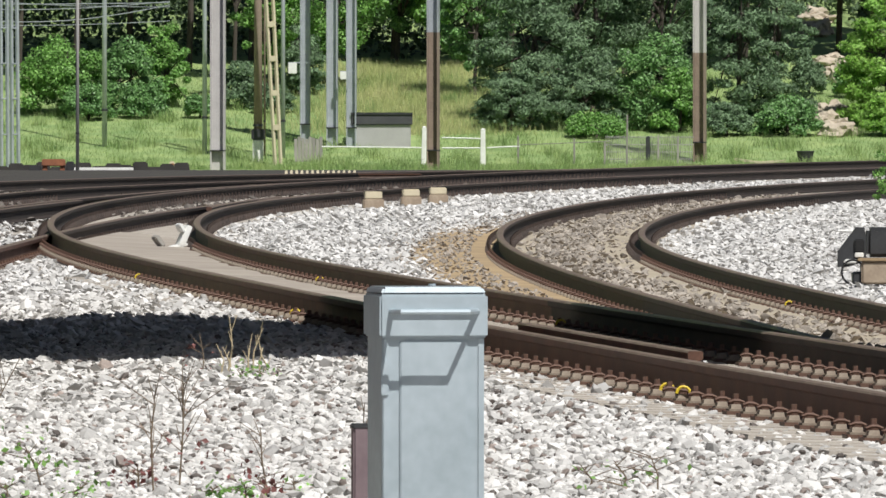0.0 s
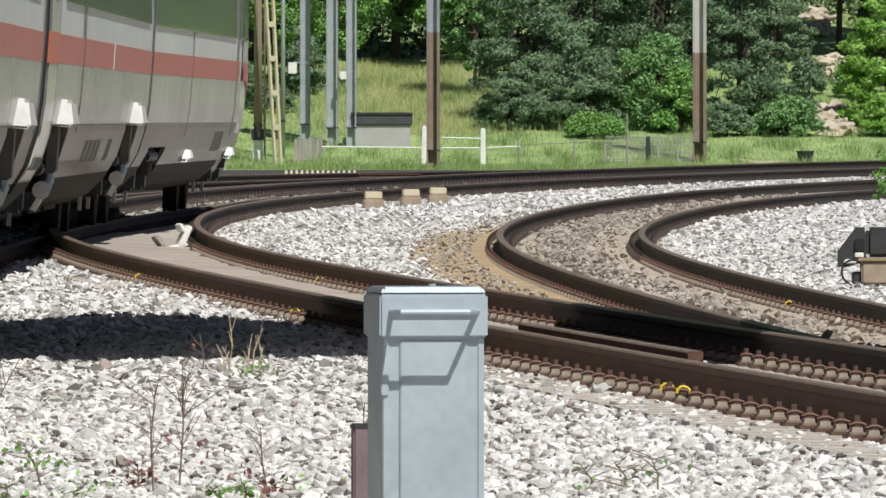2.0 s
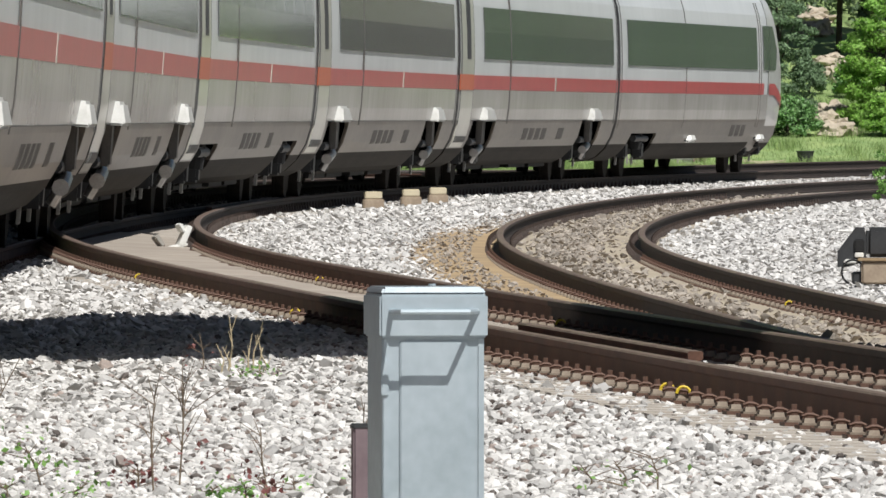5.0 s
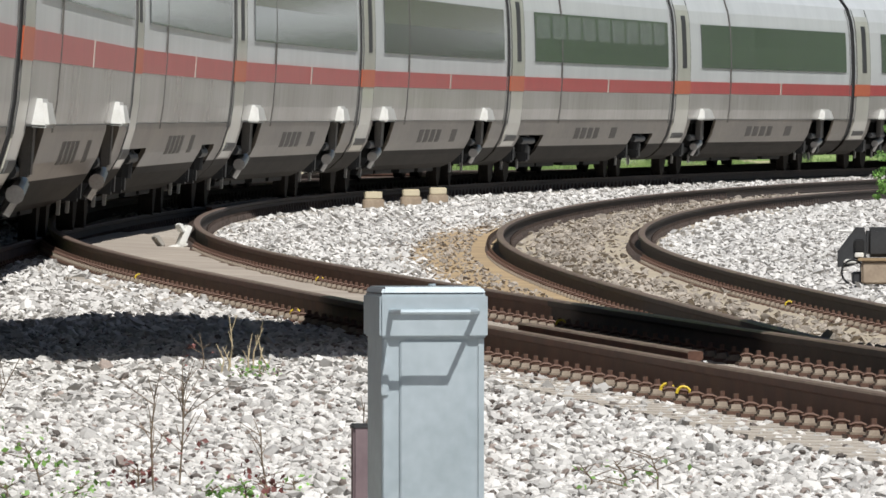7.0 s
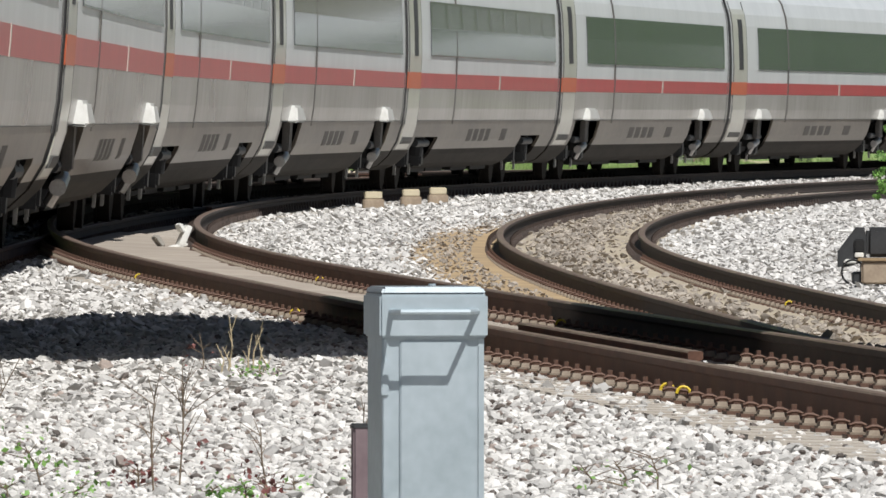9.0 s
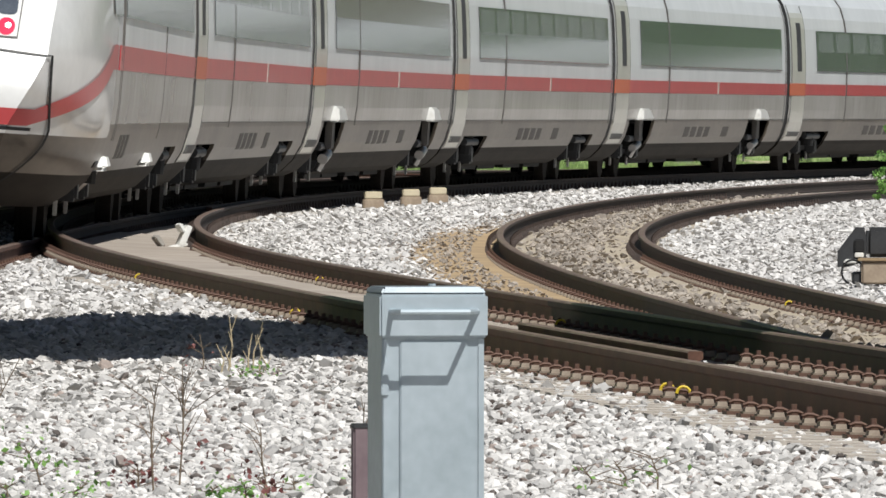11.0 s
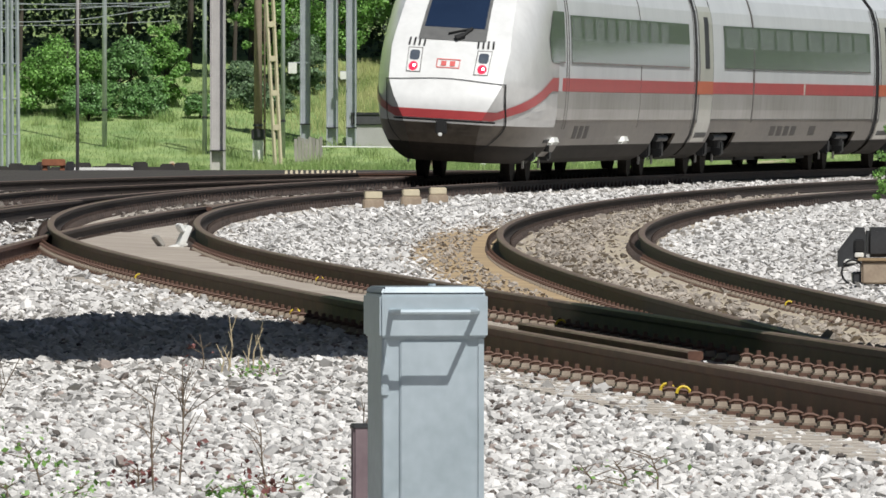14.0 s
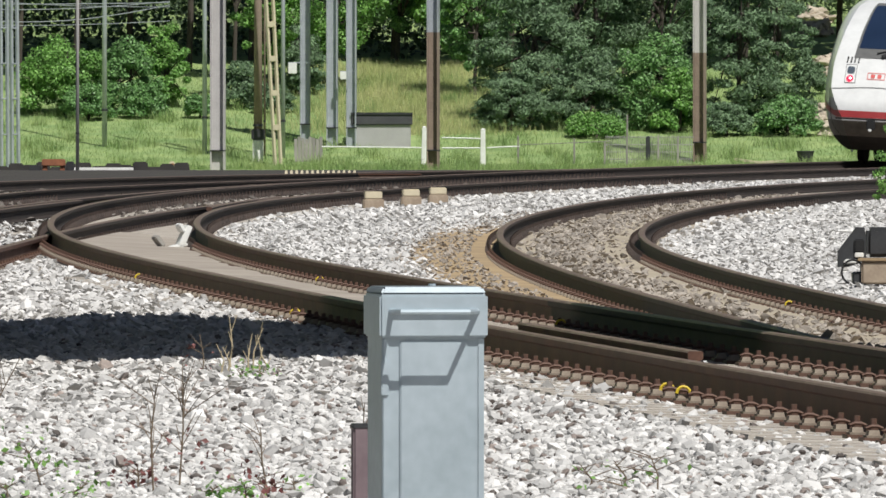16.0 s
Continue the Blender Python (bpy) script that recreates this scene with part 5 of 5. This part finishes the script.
for i, (x0, d, half, low, high, tone, leaf, n, lab) in enumerate((
        (-10.9, 351, 1.35, 0.1, 2.5, 0, 0.085, 13000, "bright green round bush on the grass bank"),
        (-9.1, 351.5, 1.05, 0.1, 2.3, 1, 0.085, 9000, "mid-green bush on the grass bank"),
        (-8.1, 353, 0.85, 0.2, 2.7, 0, 0.085, 7000, "fresh yellowish green bush on the bank"),
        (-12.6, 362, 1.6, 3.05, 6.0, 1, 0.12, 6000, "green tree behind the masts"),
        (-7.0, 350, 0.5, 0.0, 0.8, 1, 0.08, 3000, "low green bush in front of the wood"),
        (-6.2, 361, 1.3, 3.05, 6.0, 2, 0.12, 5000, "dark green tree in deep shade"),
        (-5.1, 355, 1.1, 1.1, 5.5, 0, 0.10, 9000, "green tree with glossy sunlit leaves"),
        (-4.3, 357, 0.9, 0.2, 2.2, 2, 0.10, 4000, "dark shrub in the shade of the wood"),
        (-3.2, 359, 1.5, 1.0, 5.5, 0, 0.10, 10000, "leafy green tree on the upper bank"),
        (-1.4, 367, 1.7, 0.9, 5.0, 1, 0.10, 10000, "green tree with sunlit leaves"),
        (-0.2, 364, 1.0, 0.9, 5.0, 0, 0.10, 8000, "fresh green tree with sunlit leaves"),
        (0.9, 356, 1.2, 0.6, 5.0, 1, 0.10, 9000, "green tree at the edge of the pines"),
        (2.5, 349, 1.6, 0.2, 5.2, 2, 0.085, 15000, "dense grey-green pine behind the fence"),
        (1.9, 346.5, 0.95, 0.0, 2.0, 2, 0.08, 8000, "dark drooping pine boughs near the ground"),
        (3.9, 347, 1.3, 0.1, 2.6, 2, 0.085, 11000, "dense grey-green pine behind the fence"),
        (4.3, 352, 1.7, 1.2, 5.8, 2, 0.09, 13000, "tall grey-green pine behind the fence"),
        (6.0, 347, 1.35, 0.1, 2.9, 1, 0.085, 12000, "broad fresh green tree behind the fence"),
        (6.7, 346, 0.8, 0.1, 2.0, 0, 0.085, 6000, "fresh green bush behind the fence"),
        (4.3, 344.5, 0.85, 0.0, 0.75, 0, 0.07, 6000, "low bright green bush by the fence"),
        (6.2, 353, 1.7, 1.2, 5.5, 2, 0.10, 9000, "tall broad dark green tree"),
        (8.4, 349, 1.5, 0.2, 5.2, 2, 0.085, 14000, "tall dark grey-green pine"),
        (9.5, 350, 1.3, 0.2, 4.8, 2, 0.085, 12000, "dark green pine at the wood edge"),
        (9.7, 345, 0.95, 0.0, 1.25, 1, 0.08, 7000, "low light green shrub at the wood's edge"),
        (8.0, 345, 0.75, 0.0, 1.0, 2, 0.08, 4500, "low dark shrub at the wood's edge"),
        (12.6, 348, 1.3, 0.0, 4.1, 3, 0.09, 17000, "bright yellow-green leafy tree"),
        (12.6, 345, 0.75, 0.0, 1.3, 3, 0.085, 6000, "bright yellow-green bush at the wood edge"),
        (-10.2, 349.5, 0.8, 0.0, 1.1, 1, 0.08, 5000, "low green bush spreading over the grass"),
        (-8.6, 350, 0.7, 0.0, 1.0, 1, 0.08, 4500, "low green bush spreading over the grass"),
        (-4.9, 351.5, 0.6, 0.0, 0.9, 2, 0.08, 3000, "low dark bush at the wood edge"),
        (-5.9, 353, 0.8, 0.0, 1.5, 2, 0.085, 5000, "dark bush in the shade of the wood"),
        (11.9, 356, 0.5, 0.0, 1.2, 1, 0.08, 2500, "small green shrub among the rocks"),
        (10.7, 357, 0.55, 0.0, 1.2, 2, 0.08, 2500, "small dark shrub among the rocks"),
        (12.9, 368, 1.6, 1.5, 5.0, 2, 0.12, 6000, "dark tree above the pale rocks"))):
    build_tree(x0, d, half, low, high, tone, 100 + i, lab, leaf, n, 80 if tone < 2 else 110, 0.0 if tone < 2 else 0.25, "bush" if high < 2.3 else "tree")

# tall trees added at the bank's back; their unseen crowns shade the wood's floor
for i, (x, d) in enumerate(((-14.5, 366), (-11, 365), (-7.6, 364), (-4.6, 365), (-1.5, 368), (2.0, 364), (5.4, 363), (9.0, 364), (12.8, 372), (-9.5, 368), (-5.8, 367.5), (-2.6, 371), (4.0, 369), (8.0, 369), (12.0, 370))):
    build_tree(x, d, 2.5, 3.3, 11 + 1.3 * (i % 3), 2, 400 + i, "tall tree added above the view to shade the wood, its leaves darkened", 0.5, 2200, 80)

# trees added out of view across the line, for the train's windows to reflect
for i, (x, d) in enumerate(((16.5, 366), (41, 300), (52, 320), (66, 345))):
    build_tree(x, d, 2.6 + 0.5 * (i % 2), 0.2, 12.5 + 1.6 * (i % 3), 2, 200 + i, "tall dark green tree added out of view for the window reflections", 0.42, 3000, 90)

# the shrub close to the far curve
build_tree(6.46, 172, 0.36, 0.05, 1.75, 0, 300, "green roadside shrub with fine leaves", 0.045, 2600, 46, 0, "bush")


def undergrowth():
    rng = np.random.default_rng(9)
    n = 45000
    d = rng.uniform(368, 392, n)
    x = rng.uniform(-16, 17, n)
    keep = (x < 10.3) | (x > 12.7) | (d > 381)
    x, d = x[keep], d[keep]
    n = len(x)
    z = ground_z(x, d) + rng.uniform(0, 1, n) ** 1.3 * 2.6
    ob = leaf_mesh("woodland_undergrowth", np.stack([x, d, z], -1), 0.13 * rng.uniform(0.6, 1.4, n), rng, SHADE_LEAF, None)
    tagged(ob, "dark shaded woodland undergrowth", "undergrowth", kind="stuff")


undergrowth()


def woodland():
    """An added leafy wall on both sides of the line, unseen, for window reflections."""
    rng = np.random.default_rng(19)
    n = 26000
    d = rng.uniform(400, 560, n)
    x = line(3, d) - 6 - rng.gamma(2.0, 1.2, n)
    x[: n // 3] = (line(1, d) + 7 + rng.gamma(2.0, 1.6, n))[: n // 3]
    z = ground_z(x, d) + rng.uniform(0, 1, n) * (11 + 3 * np.sin(d * 0.21) + 1.5 * np.sin(d * 0.9))
    ob = leaf_mesh("reflected_wood", np.stack([x, d, z], -1), 0.55 * rng.uniform(0.6, 1.4, n), rng, LEAF[2], None)
    tagged(ob, "dark leafy wood added out of view for the window reflections", "woodland", kind="stuff")


woodland()


def blades(name, n, place, h, w, material, seed, label, lean=0.35):
    """Grass blades as slim triangles."""
    rng = np.random.default_rng(seed)
    x, d = place(rng, n)
    n = len(x)
    z = ground_z(x, d)
    hh = h * rng.uniform(0.4, 1.25, n)
    a = rng.uniform(0, math.tau, n)
    ww = w * rng.uniform(0.6, 1.3, n)
    base = np.stack([x, d, z - 0.02], -1)
    side = np.stack([np.cos(a), np.sin(a), 0 * a], -1) * ww[:, None]
    tip = base + np.stack([rng.normal(0, lean, n) * hh, rng.normal(0, lean, n) * hh, hh], -1)
    mid = base + (tip - base) * 0.55 + np.stack([0 * hh, 0 * hh, 0.08 * hh], -1)
    v = np.stack([base - side, base + side, mid + side * 0.6, mid - side * 0.6, tip], 1).reshape(-1, 3)
    k = 5 * np.arange(n)[:, None]
    f = np.concatenate([k + np.array([[0, 1, 2]]), k + np.array([[0, 2, 3]]), k + np.array([[3, 2, 4]])], 1).reshape(-1, 3)
    me = bpy.data.meshes.new(name)
    me.vertices.add(len(v))
    me.vertices.foreach_set("co", v.astype(np.float32).ravel())
    me.loops.add(f.size)
    me.loops.foreach_set("vertex_index", f.astype(np.int32).ravel())
    me.polygons.add(len(f))
    me.polygons.foreach_set("loop_start", np.arange(0, f.size, 3, dtype=np.int32))
    me.update(calc_edges=True)
    me.materials.append(material)
    return tagged(new(name, me), label, "grass", kind="stuff")


def bank_clear(x, d):
    k = ~((np.abs(x + 1.7) < 0.95) & (d > 341.5) & (d < 345))
    return x[k], d[k]


def bank(rng, n):
    return bank_clear(rng.uniform(-14, 14, n), rng.uniform(327, 366, n))


def dry_bank(rng, n):
    return bank_clear(rng.normal(-0.9, 1.7, n), rng.uniform(345, 366, n))


blades("bank_grass", 110000, bank, 0.115, 0.007, GRASS, 21, "tall green meadow grass on the bank")
def tufts(rng, n):
    """Clumps of taller grass, thicker towards the upper bank."""
    c = rng.integers(0, 260, n)
    cx, cd = rng.uniform(-13, 14, 260), 329 + 32 * rng.uniform(0, 1, 260) ** 0.8
    return bank_clear(cx[c] + rng.normal(0, 0.16, n), cd[c] + rng.normal(0, 0.3, n))


blades("grass_tufts", 26000, tufts, 0.36, 0.007, GRASS, 24, "taller tufts of meadow grass on the bank", 0.3)
blades("dry_grass", 34000, dry_bank, 0.26, 0.007, GRASS_DRY, 22, "pale seeding grass on the upper bank", 0.25)
blades("verge_grass", 16000, lambda r, n: (r.uniform(-4.5, 14, n), r.uniform(322, 334, n)), 0.19, 0.008, GRASS, 23, "green grass at the foot of the bank")


def weed(x, d, h, seed, material, label, twigs=9, spread=0.28, leaf=None, leaf_n=0, r=0.004):
    """A wiry weed: a stem with side twigs and a few leaves."""
    rng = np.random.default_rng(seed)
    z = float(ground_z(x, d))
    t = thing("weed", (x, d, z), label, "weed", "weeds in the ballast")
    bm = bmesh.new()
    top = Vector((rng.normal(0, 0.04), 0, h))
    mid = Vector((rng.normal(0, 0.02), 0, h * 0.5))
    rod(bm, (0, 0, -0.03), mid, r, 5, r * 0.8)
    rod(bm, mid, top, r * 0.8, 5, r * 0.4)
    ends = []
    for i in range(twigs):
        k = rng.uniform(0.2, 0.95)
        p = mid * (k * 2) if k < 0.5 else mid + (top - mid) * (k * 2 - 1)
        q = p + Vector((rng.normal(0, spread) * h * 0.6, rng.normal(0, 0.1) * h, rng.uniform(0.12, 0.3) * h))
        rod(bm, p, q, r * 0.55, 4, r * 0.3)
        ends.append(q)
    tagged(part("stem", bm, material, t), kind="stuff")
    if leaf and leaf_n:
        e = np.array([ends[i % len(ends)][:] for i in range(leaf_n)]) * np.array([1, 1, rng.uniform(0.3, 1.0)]) + rng.normal(0, 0.03, (leaf_n, 3))
        e[:, 2] = np.abs(e[:, 2])
        tagged(leaf_mesh("foliage", e, 0.017 * rng.uniform(0.5, 1.4, leaf_n), rng, leaf, t), kind="stuff")


DRY = mat("dry_stem", (0.20, 0.15, 0.10), (0.12, 0.09, 0.065), 0.9)
STRAW = mat("straw", (0.50, 0.42, 0.27), (0.36, 0.29, 0.18), 0.9)
REDLEAF = mat("reddish_leaf", (0.22, 0.075, 0.07), (0.13, 0.05, 0.04), 0.7, island=0.3)
weed(-0.955, 44.0, 0.46, 1, DRY, "thin dry branching weed in the ballast", 16, 0.3, REDLEAF, 26)
weed(-1.03, 43.4, 0.40, 2, DRY, "thin dry branching weed in the ballast", 10, 0.25)
weed(-1.58, 43.2, 0.50, 3, DRY, "thin dark dry weed stalk", 9, 0.12)
weed(-1.62, 43.0, 0.34, 4, DRY, "thin dark dry weed stalk", 7, 0.15, LEAF[1], 12)
weed(-0.62, 43.5, 0.24, 5, DRY, "small dry weed in the ballast", 9, 0.3, REDLEAF, 22)
weed(-0.32, 42.9, 0.33, 6, DRY, "dry weed stalk beside the box", 9, 0.1, LEAF[1], 20)
weed(-1.10, 43.8, 0.10, 7, DRY, "low reddish weed in the ballast", 10, 0.8, REDLEAF, 60)
weed(-1.45, 44.2, 0.16, 8, DRY, "small yellowish weed in the ballast", 10, 0.5, LEAF[0], 40)
weed(-0.62, 42.6, 0.09, 9, DRY, "low reddish weed in the ballast", 8, 0.7, REDLEAF, 40)
for i in range(7):
    weed(-1.13 + 0.045 * i - 0.012 * (i % 3), 61.5 + 0.2 * (i % 4), (0.17, 0.30, 0.14, 0.20, 0.24, 0.12, 0.16)[i], 20 + i, STRAW, "dry straw-coloured stalk in the ballast", 3, 0.1, None, 0, 0.005)
weed(-1.22, 61.8, 0.22, 31, DRY, "dark dry seed head weed", 6, 0.3, REDLEAF, 20)
for i, (x, d, h, n) in enumerate(((-0.98, 60.5, 0.06, 50), (-0.88, 60.3, 0.05, 40), (-0.80, 42.6, 0.06, 60), (-0.70, 42.4, 0.07, 60), (-1.30, 42.6, 0.07, 50), (-1.5, 42.3, 0.08, 40), (0.62, 42.8, 0.12, 12), (0.75, 42.6, 0.14, 12), (0.5, 43, 0.10, 10), (-0.55, 42.9, 0.07, 30))):
    weed(x, d, h, 40 + i, DRY, "low green weed growing through the ballast", 9, 0.9, LEAF[0], n)


# ---- pale rocks at the wood's edge ----
def rock(x, d, z, sx, sz, seed):
    bm = bmesh.new()
    bmesh.ops.create_icosphere(bm, subdivisions=3, radius=1)
    for v in bm.verts:
        k = 1 + 0.7 * noise.noise(v.co * 1.3 + Vector((seed * 3.1, 0, 0))) + 0.4 * noise.noise(v.co * 3.5 + Vector((0, seed, 0)))
        v.co = Vector((v.co.x * sx * k, v.co.y * 0.4 * k, v.co.z * sz * k))
    t = thing("rock", (x, d, z), "pale bare sandstone rock among the trees", "rock", "rocks at the wood's edge")
    part("stone", bm, ROCK, t)


rng = np.random.default_rng(77)
for i in range(24):
    x0, d0 = ((11.0, 347.5), (11.75, 363.0), (11.55, 377.0))[i % 3]
    d = d0 + rng.uniform(-3, 4)
    x = x0 + rng.normal(0, 0.28)
    rock(x, d, float(ground_z(x, d)) + 0.12, rng.uniform(0.25, 0.5), rng.uniform(0.16, 0.32), i + 1)


# ---- what moves: the train along its track ----
def train_place(s):
    """The place of a point s metres along the train's track, and the track's sideways lean there."""
    d = np.interp(s, PATH_S, PATH_D)
    x = float(line(2, d))
    return Vector((x, float(d), LOW[2] + 0.05 + 0.5 * float(cant(2, d)))), math.atan(float(cant(2, d)) / GAUGE)


PATH_D = np.arange(-420.0, 800.0, 1.0)
PATH_X = line(2, PATH_D)
PATH_S = np.concatenate([[0], np.cumsum(np.hypot(np.diff(PATH_D), np.diff(PATH_X)))])
PATH_S -= np.interp(30.0, PATH_D, PATH_S)
FRONT_0, SPEED = 55.42, 33.396


def car_pose(t, i, turned):
    mid = FRONT_0 + SPEED * t - 14.55 - CAR * i
    a, lean = train_place(mid - PIVOT)
    b, lean2 = train_place(mid + PIVOT)
    way = (b - a).normalized()
    m = way.to_track_quat("Y", "Z").to_matrix().to_4x4() @ Matrix.Rotation((lean + lean2) / 2, 4, "Y")
    if turned:
        m = m @ Matrix.Rotation(math.pi, 4, "Z")
    return Matrix.Translation((a + b) / 2) @ m


def motions():
    for i, (car, turned) in enumerate(CARS):
        walk(car, [(t / 2, car_pose(t / 2, i, turned)) for t in range(33)])


motions()
